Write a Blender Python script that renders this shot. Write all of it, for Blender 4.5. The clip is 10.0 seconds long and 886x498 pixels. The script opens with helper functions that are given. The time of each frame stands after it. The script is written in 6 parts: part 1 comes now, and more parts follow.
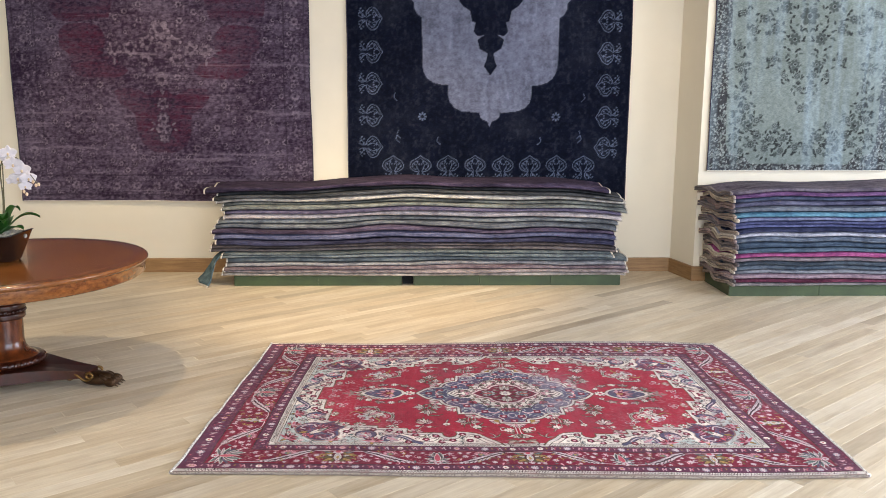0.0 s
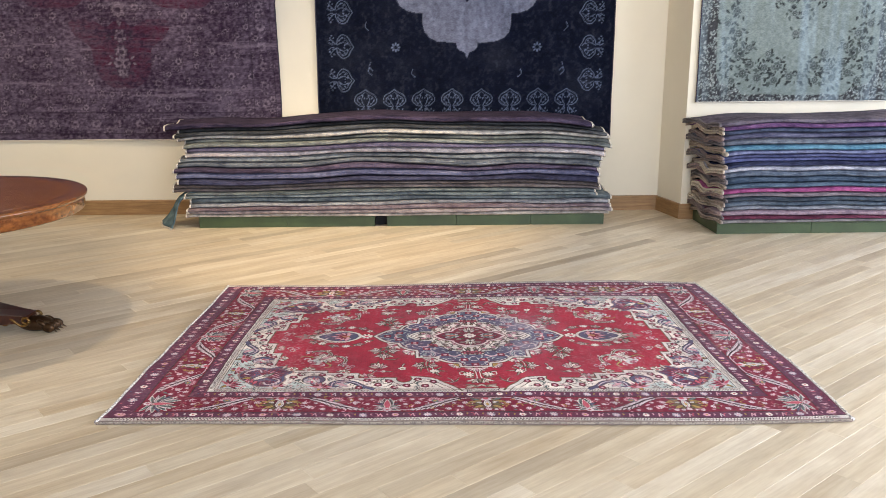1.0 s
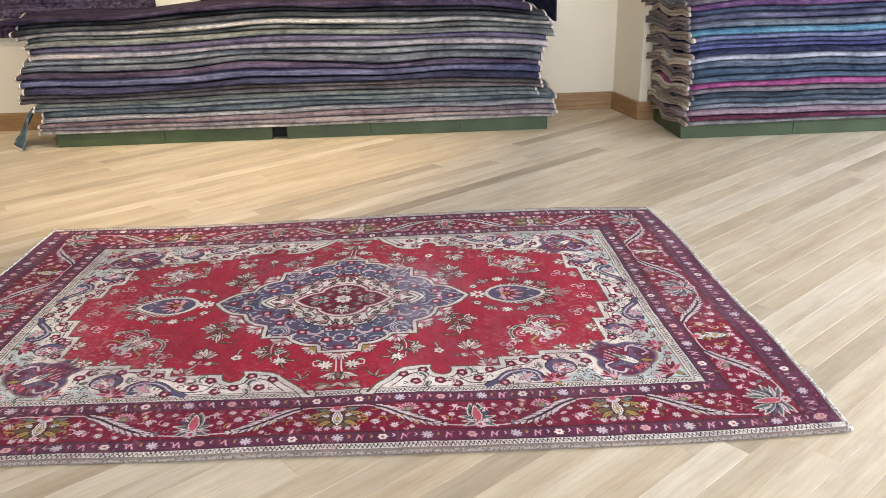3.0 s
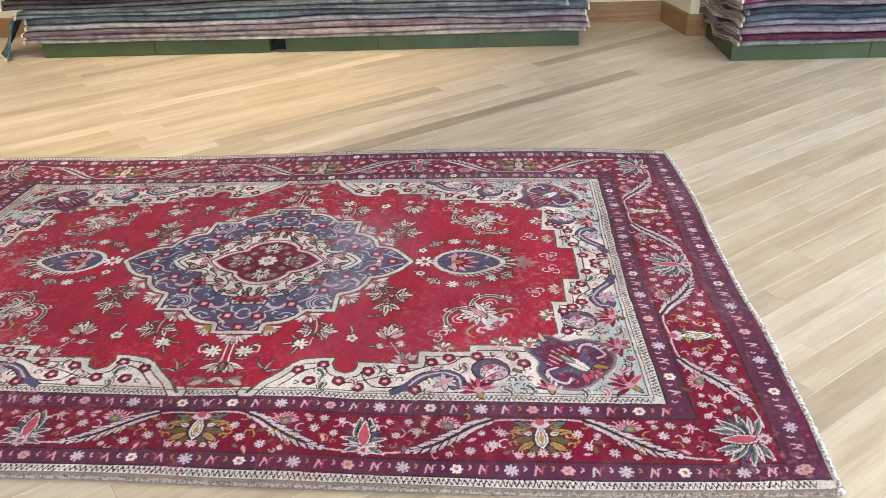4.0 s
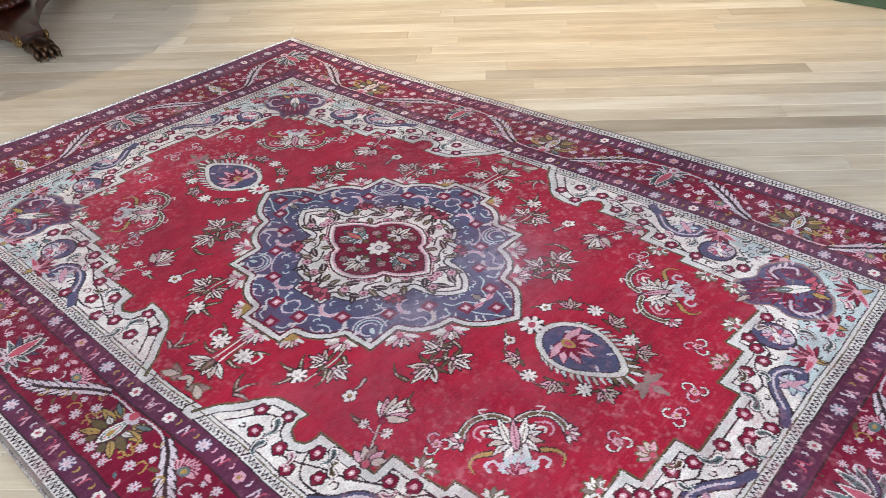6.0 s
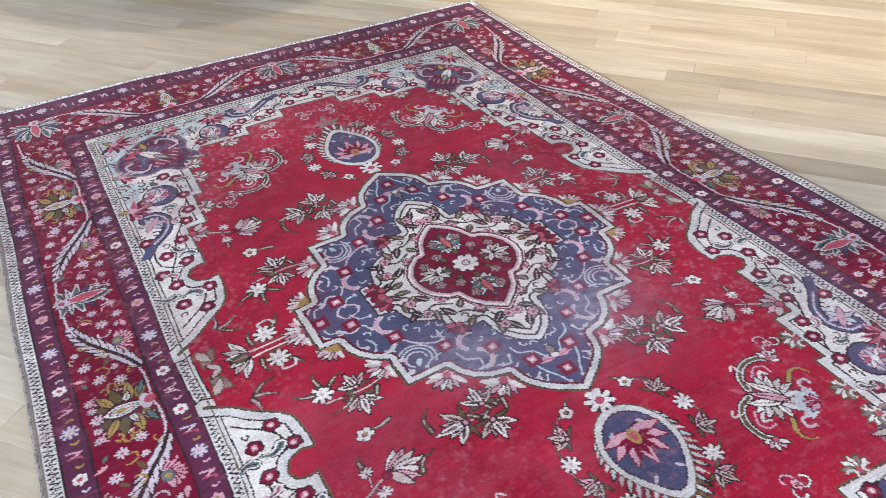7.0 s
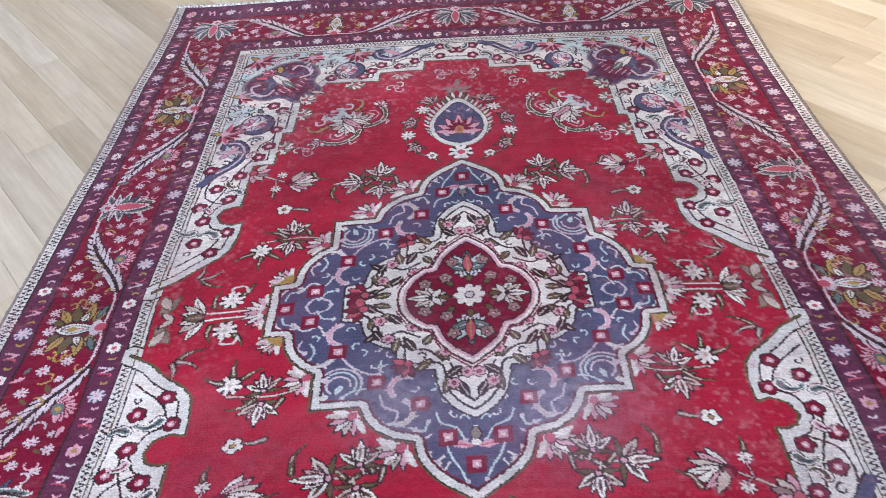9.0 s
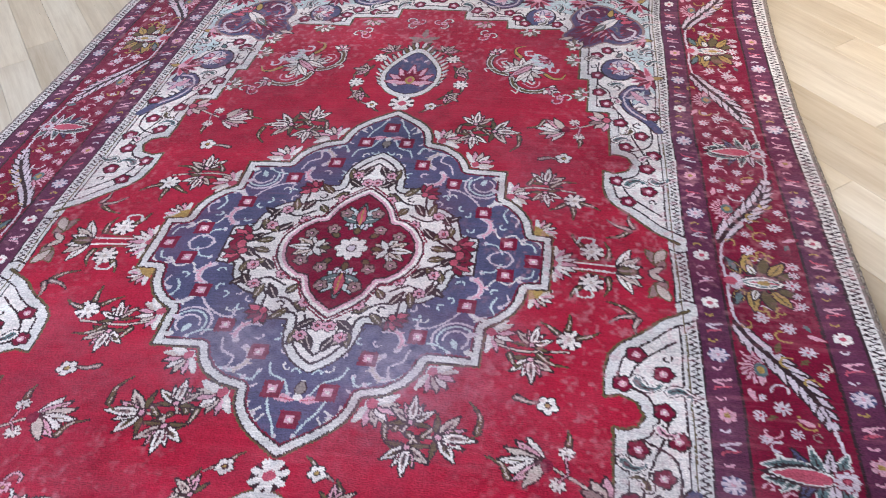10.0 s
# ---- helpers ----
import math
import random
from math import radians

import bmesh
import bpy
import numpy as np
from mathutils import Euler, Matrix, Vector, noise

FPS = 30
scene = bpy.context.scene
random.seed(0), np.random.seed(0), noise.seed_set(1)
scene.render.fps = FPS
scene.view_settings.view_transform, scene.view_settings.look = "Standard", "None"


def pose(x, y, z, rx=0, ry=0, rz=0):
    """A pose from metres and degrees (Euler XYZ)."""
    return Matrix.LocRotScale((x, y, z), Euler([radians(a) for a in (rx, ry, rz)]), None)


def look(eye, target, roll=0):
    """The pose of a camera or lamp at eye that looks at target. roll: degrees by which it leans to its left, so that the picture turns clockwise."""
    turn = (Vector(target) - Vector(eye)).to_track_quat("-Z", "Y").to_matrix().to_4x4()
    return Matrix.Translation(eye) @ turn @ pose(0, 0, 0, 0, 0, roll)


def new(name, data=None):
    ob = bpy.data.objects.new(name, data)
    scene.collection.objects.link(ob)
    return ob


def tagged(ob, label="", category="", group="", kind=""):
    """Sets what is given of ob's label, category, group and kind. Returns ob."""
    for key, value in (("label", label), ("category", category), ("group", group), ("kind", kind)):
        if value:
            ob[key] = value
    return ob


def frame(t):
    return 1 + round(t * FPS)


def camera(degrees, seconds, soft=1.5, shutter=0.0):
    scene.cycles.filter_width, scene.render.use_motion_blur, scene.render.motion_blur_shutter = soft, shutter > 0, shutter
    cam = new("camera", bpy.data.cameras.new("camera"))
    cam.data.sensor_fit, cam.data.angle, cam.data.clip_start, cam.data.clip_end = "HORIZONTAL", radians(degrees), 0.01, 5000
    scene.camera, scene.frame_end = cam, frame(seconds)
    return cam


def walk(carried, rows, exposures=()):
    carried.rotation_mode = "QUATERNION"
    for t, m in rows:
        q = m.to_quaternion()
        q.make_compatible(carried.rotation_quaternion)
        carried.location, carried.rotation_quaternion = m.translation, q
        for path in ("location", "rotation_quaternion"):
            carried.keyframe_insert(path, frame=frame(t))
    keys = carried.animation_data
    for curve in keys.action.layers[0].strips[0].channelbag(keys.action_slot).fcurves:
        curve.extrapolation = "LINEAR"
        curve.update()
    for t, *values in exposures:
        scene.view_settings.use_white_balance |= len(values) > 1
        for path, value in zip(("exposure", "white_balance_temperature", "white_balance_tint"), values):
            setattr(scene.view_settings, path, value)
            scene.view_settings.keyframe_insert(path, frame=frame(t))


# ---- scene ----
cam = camera(57.1, 10.0, soft=0.65)
PATH = [
    (0, (-0.517, -4.409, 1.638), (-0.449, -2.442, 1.286), 0.3),
    (0.5, (-0.426, -4.309, 1.552), (-0.363, -2.352, 1.147), -0.0),
    (1, (-0.281, -4.105, 1.502), (-0.216, -2.164, 1.024), -0.2),
    (1.5, (-0.238, -3.786, 1.446), (-0.172, -1.872, 0.87), -0.4),
    (2, (-0.187, -3.488, 1.448), (-0.042, -1.611, 0.771), -1.2),
    (2.2, (-0.113, -3.379, 1.438), (0.059, -1.508, 0.751), -1.6),
    (3.3, (0.369, -2.813, 1.381), (0.426, -0.979, 0.586), -1.5),
    (3.5, (0.475, -2.673, 1.397), (0.49, -0.866, 0.541), -1.7),
    (4, (0.735, -2.415, 1.345), (0.637, -0.654, 0.402), -2.2),
    (4.5, (0.969, -2.148, 1.333), (0.629, -0.448, 0.336), -1.3),
    (5, (1.133, -1.843, 1.307), (0.623, -0.294, 0.148), 0.0),
    (5.5, (1.29, -1.588, 1.316), (0.531, -0.166, 0.131), -2.1),
    (6, (1.409, -1.314, 1.331), (0.32, -0.083, 0.191), -2.9),
    (6.2, (1.418, -1.249, 1.306), (0.232, -0.089, 0.189), -2.1),
    (7.3, (1.366, -0.661, 1.303), (-0.065, -0.038, 0.053), -4.0),
    (7.5, (1.397, -0.533, 1.304), (-0.081, -0.028, 0.056), -5.1),
    (8, (1.446, -0.319, 1.322), (-0.099, -0.048, 0.082), -8.0),
    (8.5, (1.366, -0.168, 1.31), (-0.172, -0.032, 0.039), -7.9),
    (9, (1.268, -0.022, 1.28), (-0.228, -0.047, -0.048), -4.9),
    (9.5, (1.267, 0.255, 1.259), (-0.204, 0.025, -0.075), -6.1),
    (10, (1.195, 0.453, 1.165), (-0.235, 0.154, -0.201), -5.8),
]
walk(cam, [(t, look(eye, target, roll)) for t, eye, target, roll in PATH],
     [(0, 0.46, 6400, 20), (2.0, 0.39, 6400, 20), (4.0, 0.40, 6400, 19), (5.5, 0.46, 5950, 17), (7.5, 0.44, 5450, 19), (10, 0.51, 5500, 22)])

# ---- light ----
world = bpy.data.worlds.new("world")
scene.world = world
world.use_nodes = True
wn = world.node_tree.nodes
sky = wn.new("ShaderNodeTexSky")
sky.sky_type, sky.sun_disc = "NISHITA", False
sky.sun_elevation, sky.sun_rotation = radians(40), radians(60)
world.node_tree.links.new(sky.outputs[0], wn["Background"].inputs[0])
wn["Background"].inputs[1].default_value = 0.12


def lamp(name, kind, m, power, color, label, **settings):
    data = bpy.data.lights.new(name, kind)
    data.energy, data.color = power, color
    for key, value in settings.items():
        if key == "size":
            data.shape, data.size, data.size_y = "RECTANGLE", value[0], value[1]
        if key == "cone":
            data.spot_size, data.spot_blend = radians(value[0]), value[1]
        if key == "soft":
            data.shadow_soft_size = value
    ob = new(name, data)
    ob.matrix_world = m
    return ob


WARM, DAY = (1.0, 0.83, 0.50), (0.77, 0.89, 1.0)
# daylight through the shop windows: one in the east wall, one behind the walk
lamp("window_light_east", "AREA", look((6.85, -0.6, 1.7), (0, -0.2, 0.6)), 275, DAY, "", size=(4.6, 2.6))
lamp("window_light_south", "AREA", look((1.6, -6.85, 1.9), (0.8, 0, 0.9)), 300, DAY, "", size=(7.0, 2.8))
# warm ceiling spots: over the table, along the hanging rugs, over the floor
SPOTS = [((-2.8, 0.3, 3.5), (-2.8, 0.32, 0), 95, 70), ((-3.2, 1.5, 3.5), (-2.9, 3.4, 1.2), 115, 62), ((-0.6, 1.3, 3.5), (-0.5, 3.0, 0.7), 130, 60),
         ((1.4, 1.6, 3.5), (1.3, 3.4, 1.2), 16, 60), ((-1.0, 0.6, 3.5), (-0.9, 2.35, 0), 330, 58)]
for eye, target, power, cone in SPOTS:
    lamp("spot_light", "SPOT", look(eye, target), power, WARM, "", cone=(cone, 0.8), soft=0.04)


# ---- materials ----
def srgb(r, g, b):
    return tuple((c / 255 / 12.92) if c <= 10 else ((c / 255 + 0.055) / 1.055) ** 2.4 for c in (r, g, b))


class Nodes:
    """A material's node tree, with short calls to add and join nodes."""

    def __init__(self, name, rough=0.6, metal=0.0):
        self.mat = bpy.data.materials.new(name)
        self.mat.use_nodes = True
        self.tree = self.mat.node_tree
        self.bsdf = self.tree.nodes["Principled BSDF"]
        self.put(self.bsdf, "Roughness", rough)
        self.put(self.bsdf, "Metallic", metal)

    def put(self, node, key, value):
        if isinstance(value, bpy.types.NodeSocket):
            self.tree.links.new(value, node.inputs[key])
        elif isinstance(value, tuple) and len(value) == 3 and node.inputs[key].type == "RGBA":
            node.inputs[key].default_value = (*value, 1)
        else:
            node.inputs[key].default_value = value

    def add(self, kind, out=0, **inputs):
        node = self.tree.nodes.new(kind)
        for key, value in inputs.items():
            self.put(node, key.replace("_", " "), value)
        return node.outputs[out]

    def coords(self, out="Object", scale=(1, 1, 1), offset=None):
        c = self.tree.nodes.new("ShaderNodeTexCoord").outputs[out]
        if offset is not None:
            v = self.tree.nodes.new("ShaderNodeVectorMath")
            v.operation = "ADD"
            self.tree.links.new(c, v.inputs[0])
            self.tree.links.new(offset, v.inputs[1])
            c = v.outputs[0]
        return self.add("ShaderNodeMapping", Vector=c, Scale=scale)

    def noise(self, vector, scale, detail=4.0, rough=0.6):
        return self.add("ShaderNodeTexNoise", Vector=vector, Scale=scale, Detail=detail, Roughness=rough)

    def ramp(self, fac, *stops):
        node = self.tree.nodes.new("ShaderNodeValToRGB")
        self.put(node, "Fac", fac)
        els = node.color_ramp.elements
        while len(els) < len(stops):
            els.new(0.5)
        for e, (p, c) in zip(els, stops):
            e.position, e.color = p, (*c, 1) if len(c) == 3 else c
        return node.outputs[0]

    def math(self, op, a, b=0.0):
        node = self.tree.nodes.new("ShaderNodeMath")
        node.operation = op
        self.put(node, 0, a)
        self.put(node, 1, b)
        return node.outputs[0]

    def mix(self, kind, fac, a, b):
        node = self.tree.nodes.new("ShaderNodeMix")
        node.data_type, node.blend_type = "RGBA", kind
        for i, v in ((0, fac), (6, a), (7, b)):
            if isinstance(v, bpy.types.NodeSocket):
                self.tree.links.new(v, node.inputs[i])
            else:
                node.inputs[i].default_value = (*v, 1) if isinstance(v, tuple) else v
        return node.outputs[2]

    def bump(self, height, strength, distance):
        self.put(self.bsdf, "Normal", self.add("ShaderNodeBump", Height=height, Strength=strength, Distance=distance))

    def color(self, value):
        self.put(self.bsdf, "Base Color", value)
        return self


def plaster_material(name, base):
    m = Nodes(name, 0.85)
    co = m.coords("Object")
    m.color(m.ramp(m.noise(co, 1.3, 5), (0.3, tuple(c * 0.93 for c in base)), (0.7, base)))
    m.bump(m.noise(co, 220, 3), 0.12, 0.002)
    return m.mat


def wood_material(name, dark, light, along=(3, 30, 30), rough=0.3, coat=0.0, figure=1.0):
    m = Nodes(name, rough)
    co = m.coords("Object", along)
    grain = m.noise(co, 1.6, 6, 0.65)
    blot = m.noise(m.coords("Object"), 5.0 * figure, 4)
    c = m.ramp(grain, (0.3, dark), (0.72, light))
    m.color(m.mix("MULTIPLY", 0.45, c, m.ramp(blot, (0.3, (0.45, 0.4, 0.38)), (0.7, (1, 1, 1)))))
    m.put(m.bsdf, "Coat Weight", coat)
    m.bump(grain, 0.08, 0.001)
    return m.mat


def plank_material(name="oak_floorboard", shade=1.0):
    """Pale brushed oak; each board has its own tone, grain and streaks."""
    m = Nodes(name, 0.42)
    info = m.tree.nodes.new("ShaderNodeObjectInfo").outputs["Random"]
    island = m.tree.nodes.new("ShaderNodeNewGeometry").outputs["Random Per Island"]
    rnd = m.math("FRACT", m.math("ADD", info, island))
    shift = m.add("ShaderNodeCombineXYZ", X=m.math("MULTIPLY", rnd, 31.0), Y=m.math("MULTIPLY", rnd, 17.0), Z=m.math("MULTIPLY", rnd, 53.0))
    fine = m.noise(m.coords("Object", (5, 90, 90), shift), 1.0, 6, 0.7)
    streak = m.noise(m.coords("Object", (1.3, 16, 16), shift), 1.0, 5, 0.65)
    tone = m.ramp(rnd, (0.0, srgb(190, 175, 152)), (0.15, srgb(218, 203, 177)), (0.35, srgb(230, 217, 194)), (0.55, srgb(216, 199, 171)),
                  (0.72, srgb(236, 225, 205)), (0.9, srgb(208, 193, 169)), (1.0, srgb(233, 221, 199)))
    cloud = m.noise(m.coords("Object", (2.2, 6, 6), shift), 1.6, 5, 0.62)
    c = m.mix("MULTIPLY", 0.75, tone, m.ramp(streak, (0.3, (0.74 * shade, 0.67 * shade, 0.58 * shade)), (0.62, (shade, shade, shade))))
    c = m.mix("MULTIPLY", 0.3, c, m.ramp(fine, (0.3, (0.6, 0.52, 0.42)), (0.6, (1, 1, 1))))
    c = m.mix("MULTIPLY", 0.5, c, m.ramp(cloud, (0.30, (0.74, 0.70, 0.66)), (0.56, (1, 1, 1))))
    m.color(c)
    m.put(m.bsdf, "Roughness", m.ramp(fine, (0.3, (0.42, 0.42, 0.42)), (0.7, (0.27, 0.27, 0.27))))
    m.bump(fine, 0.10, 0.0008)
    return m.mat


def pile_material(name, weave=420.0, fade=0.25, bump=0.5, rough=0.95, stripes=(1, 1, 1), dust=(0.55, 0.45, 0.46), sheen=0.0):
    """Woven wool: the knots' own colours, worn and dusty in patches, with a nap."""
    m = Nodes(name, rough)
    dye = m.add("ShaderNodeVertexColor")
    m.tree.nodes[-1].layer_name = "dye"
    co = m.coords("Object")
    wear = m.noise(m.coords("Object", stripes), 3.2, 6, 0.7)
    knots = m.noise(m.coords("Object", stripes), weave, 2, 0.5)
    c = m.mix("MULTIPLY", 0.42, dye, m.ramp(knots, (0.32, (0.42, 0.40, 0.42)), (0.6, (1, 1, 1))))
    c = m.mix("MIX", m.math("MULTIPLY", m.ramp(wear, (0.52, (0, 0, 0)), (0.8, (1, 1, 1))), fade), c, dust)
    m.color(c)
    m.put(m.bsdf, "Specular IOR Level", 0.08)
    m.put(m.bsdf, "Sheen Weight", sheen)
    m.put(m.bsdf, "Sheen Roughness", 0.45)
    m.bump(knots, bump, 0.003)
    return m.mat


def fabric_material(name, a, b, scale=40.0):
    """Folded rug seen from its back and edge: mottled yarn colours in fine bands."""
    m = Nodes(name, 0.95)
    long_ = m.noise(m.coords("Object", (1.0, 5, 12)), 2.2, 4, 0.6)
    fine = m.noise(m.coords("Object", (0.5, 1, 1.1)), scale * 1.6, 4, 0.7)
    patch = m.noise(m.coords("Object", (0.9, 2, 4)), 5.0, 5, 0.7)
    figure = m.noise(m.coords("Object", (1, 1, 1)), 16.0, 3, 0.6)
    c = m.ramp(long_, (0.34, a), (0.64, b))
    c = m.mix("MIX", m.ramp(patch, (0.54, (0, 0, 0)), (0.70, (0.35, 0.35, 0.35))), c, tuple(min(1.0, v * 1.6 + 0.04) for v in b))
    c = m.mix("MULTIPLY", 0.55, c, m.ramp(figure, (0.36, (0.35, 0.33, 0.38)), (0.54, (1, 1, 1))))
    m.color(m.mix("MULTIPLY", 0.45, c, m.ramp(fine, (0.38, (0.35, 0.35, 0.37)), (0.64, (1, 1, 1)))))
    m.bump(fine, 0.35, 0.002)
    m.put(m.bsdf, "Specular IOR Level", 0.1)
    return m.mat


def plain_material(name, base, rough=0.5, metal=0.0, vary=0.25, scale=9.0, coat=0.0):
    m = Nodes(name, rough, metal)
    n = m.noise(m.coords("Object"), scale, 5)
    m.color(m.ramp(n, (0.3, tuple(c * (1 - vary) for c in base)), (0.7, tuple(min(1.0, c * (1 + vary * 0.5)) for c in base))))
    m.put(m.bsdf, "Coat Weight", coat)
    m.bump(n, 0.05, 0.002)
    return m.mat


WALL = plaster_material("cream_wall_paint", srgb(234, 224, 202))
CEILING = plaster_material("white_ceiling_paint", srgb(240, 238, 230))
SKIRT = wood_material("oak_skirting", srgb(140, 104, 64), srgb(178, 140, 94), (3, 3, 40), 0.45)
OAK, OAK_BROWN = plank_material(), plank_material("brown_oak_floorboard", 0.80)
SUBFLOOR = plain_material("dark_joint", srgb(96, 76, 54), 0.9)
MAHOGANY = wood_material("polished_mahogany", srgb(92, 48, 18), srgb(166, 104, 48), (4, 26, 26), 0.26, 0.3, 0.7)
MAHOGANY_EDGE = wood_material("mahogany_crossbanding", srgb(84, 44, 18), srgb(164, 102, 50), (16, 16, 30), 0.18, 0.6)
MAHOGANY_DARK = wood_material("dark_mahogany", srgb(34, 13, 8), srgb(78, 34, 18), (10, 10, 4), 0.28, 0.15)
MAHOGANY_MID = wood_material("brown_mahogany", srgb(58, 26, 12), srgb(126, 64, 30), (14, 14, 4), 0.24, 0.2)
BRONZE = plain_material("aged_brass", srgb(74, 52, 32), 0.35, 0.7, 0.5, 60)
GREEN = plain_material("dark_green_paint", srgb(60, 76, 46), 0.5, 0, 0.3, 5)
# near-black that stands for the shade in the gap between the platforms
DARK = plain_material("gap_shade_black", srgb(26, 26, 26), 0.9)
FRINGE = plain_material("cream_wool_fringe", srgb(214, 204, 190), 0.95, 0, 0.35, 180)
WHITE_PETAL = plain_material("white_orchid_petal", srgb(244, 240, 244), 0.5, 0, 0.05, 30)
LIP = plain_material("pale_yellow_lip", srgb(232, 206, 170), 0.5, 0, 0.3, 40)
STEM = plain_material("brown_green_stem", srgb(92, 84, 50), 0.5, 0, 0.3, 60)
LEAF = plain_material("orchid_leaf", srgb(52, 110, 40), 0.35, 0, 0.4, 14)
POT = plain_material("dark_glazed_bowl", srgb(34, 22, 20), 0.12, 0, 0.6, 26, 0.6)
MOSS = plain_material("pale_moss", srgb(176, 172, 160), 0.9, 0, 0.5, 70)
METAL = plain_material("white_spot_housing", srgb(225, 224, 220), 0.4)
FRAME = plain_material("dark_window_frame", srgb(60, 58, 56), 0.5)


# ---- mesh helpers ----
def link(name, mesh, material, parent=None, label="", smooth=False):
    if material is not None and not mesh.materials:
        mesh.materials.append(material)
    if smooth:
        mesh.polygons.foreach_set("use_smooth", [True] * len(mesh.polygons))
    ob = new(name, mesh)
    ob.parent = parent
    return tagged(ob, label=label)


def part(name, bm, material, parent=None, label="", smooth=False):
    mesh = bpy.data.meshes.new(name)
    bmesh.ops.recalc_face_normals(bm, faces=bm.faces)
    bm.to_mesh(mesh)
    bm.free()
    return link(name, mesh, material, parent, label, smooth)


def empty(name, m=None, label="", category="", group="", kind=""):
    ob = new(name)
    if m is not None:
        ob.matrix_world = m
    return tagged(ob, label, category, group, kind)


def box(bm, lo, hi, bevel=0.0):
    r = bmesh.ops.create_cube(bm, size=1)
    c, s = [(a + b) / 2 for a, b in zip(lo, hi)], [b - a for a, b in zip(lo, hi)]
    bmesh.ops.transform(bm, matrix=Matrix.Translation(c) @ Matrix.Diagonal((*s, 1)), verts=r["verts"])
    if bevel:
        edges = list({e for v in r["verts"] for e in v.link_edges})
        bmesh.ops.bevel(bm, geom=edges, offset=bevel, segments=2, affect="EDGES")
    return bm


def lathe(bm, profile, steps=64, center=(0, 0, 0)):
    """Turns (radius, height) pairs round the z axis."""
    rings = []
    for r, z in profile:
        if r < 1e-5:
            rings.append([bm.verts.new((center[0], center[1], center[2] + z))])
        else:
            rings.append([bm.verts.new((center[0] + r * math.cos(a), center[1] + r * math.sin(a), center[2] + z))
                          for a in (2 * math.pi * i / steps for i in range(steps))])
    for lo, hi in zip(rings, rings[1:]):
        for i in range(steps):
            j = (i + 1) % steps
            if len(lo) == 1 and len(hi) == 1:
                continue
            if len(lo) == 1:
                bm.faces.new((lo[0], hi[j], hi[i]))
            elif len(hi) == 1:
                bm.faces.new((lo[i], lo[j], hi[0]))
            else:
                bm.faces.new((lo[i], lo[j], hi[j], hi[i]))
    return bm


def tube(bm, path, radii, steps=8, caps=True):
    """A round bar along a path, its radius given point by point."""
    path = [Vector(p) for p in path]
    rings = []
    up = Vector((0.13, 0.21, 0.97))
    for i, p in enumerate(path):
        d = (path[min(i + 1, len(path) - 1)] - path[max(i - 1, 0)]).normalized()
        a = d.cross(up).normalized()
        b = d.cross(a)
        r = float(radii[i]) if hasattr(radii, "__len__") else radii
        rings.append([bm.verts.new(p + r * (math.cos(t) * a + math.sin(t) * b)) for t in (2 * math.pi * k / steps for k in range(steps))])
    for lo, hi in zip(rings, rings[1:]):
        for k in range(steps):
            bm.faces.new((lo[k], lo[(k + 1) % steps], hi[(k + 1) % steps], hi[k]))
    if caps:
        bm.faces.new(rings[0])
        bm.faces.new(rings[-1][::-1])
    return bm


def smooth_line(points, n=12):
    """A soft curve through the points."""
    pts = [np.array(p, float) for p in points]
    pts = [2 * pts[0] - pts[1], *pts, 2 * pts[-1] - pts[-2]]
    out = []
    for a, b, c, d in zip(pts, pts[1:], pts[2:], pts[3:]):
        for t in np.linspace(0, 1, n, endpoint=False):
            out.append(0.5 * (2 * b + (c - a) * t + (2 * a - 5 * b + 4 * c - d) * t * t + (3 * b - a - 3 * c + d) * t ** 3))
    out.append(pts[-2])
    return np.array(out)


def grid_mesh(name, P, dye, keep=None):
    """A sheet from a grid of points (rows, columns, 3) with a dye for every knot; keep picks its cells."""
    h, w = P.shape[:2]
    idx = np.arange(h * w).reshape(h, w)
    quads = np.stack([idx[:-1, :-1], idx[:-1, 1:], idx[1:, 1:], idx[1:, :-1]], -1)
    quads = quads.reshape(-1, 4) if keep is None else quads[keep]
    used, inverse = np.unique(quads, return_inverse=True)
    quads = inverse.reshape(-1, 4)
    mesh = bpy.data.meshes.new(name)
    mesh.vertices.add(len(used))
    mesh.vertices.foreach_set("co", P.reshape(-1, 3)[used].astype(np.float32).ravel())
    mesh.loops.add(quads.size)
    mesh.loops.foreach_set("vertex_index", quads.astype(np.int32).ravel())
    mesh.polygons.add(len(quads))
    mesh.polygons.foreach_set("loop_start", np.arange(0, quads.size, 4, dtype=np.int32))
    layer = mesh.attributes.new("dye", "FLOAT_COLOR", "POINT")
    rgba = np.ones((len(used), 4), np.float32)
    rgba[:, :3] = dye.reshape(-1, 3)[used]
    layer.data.foreach_set("color", rgba.ravel())
    mesh.update(calc_edges=True)
    mesh.validate()
    return mesh


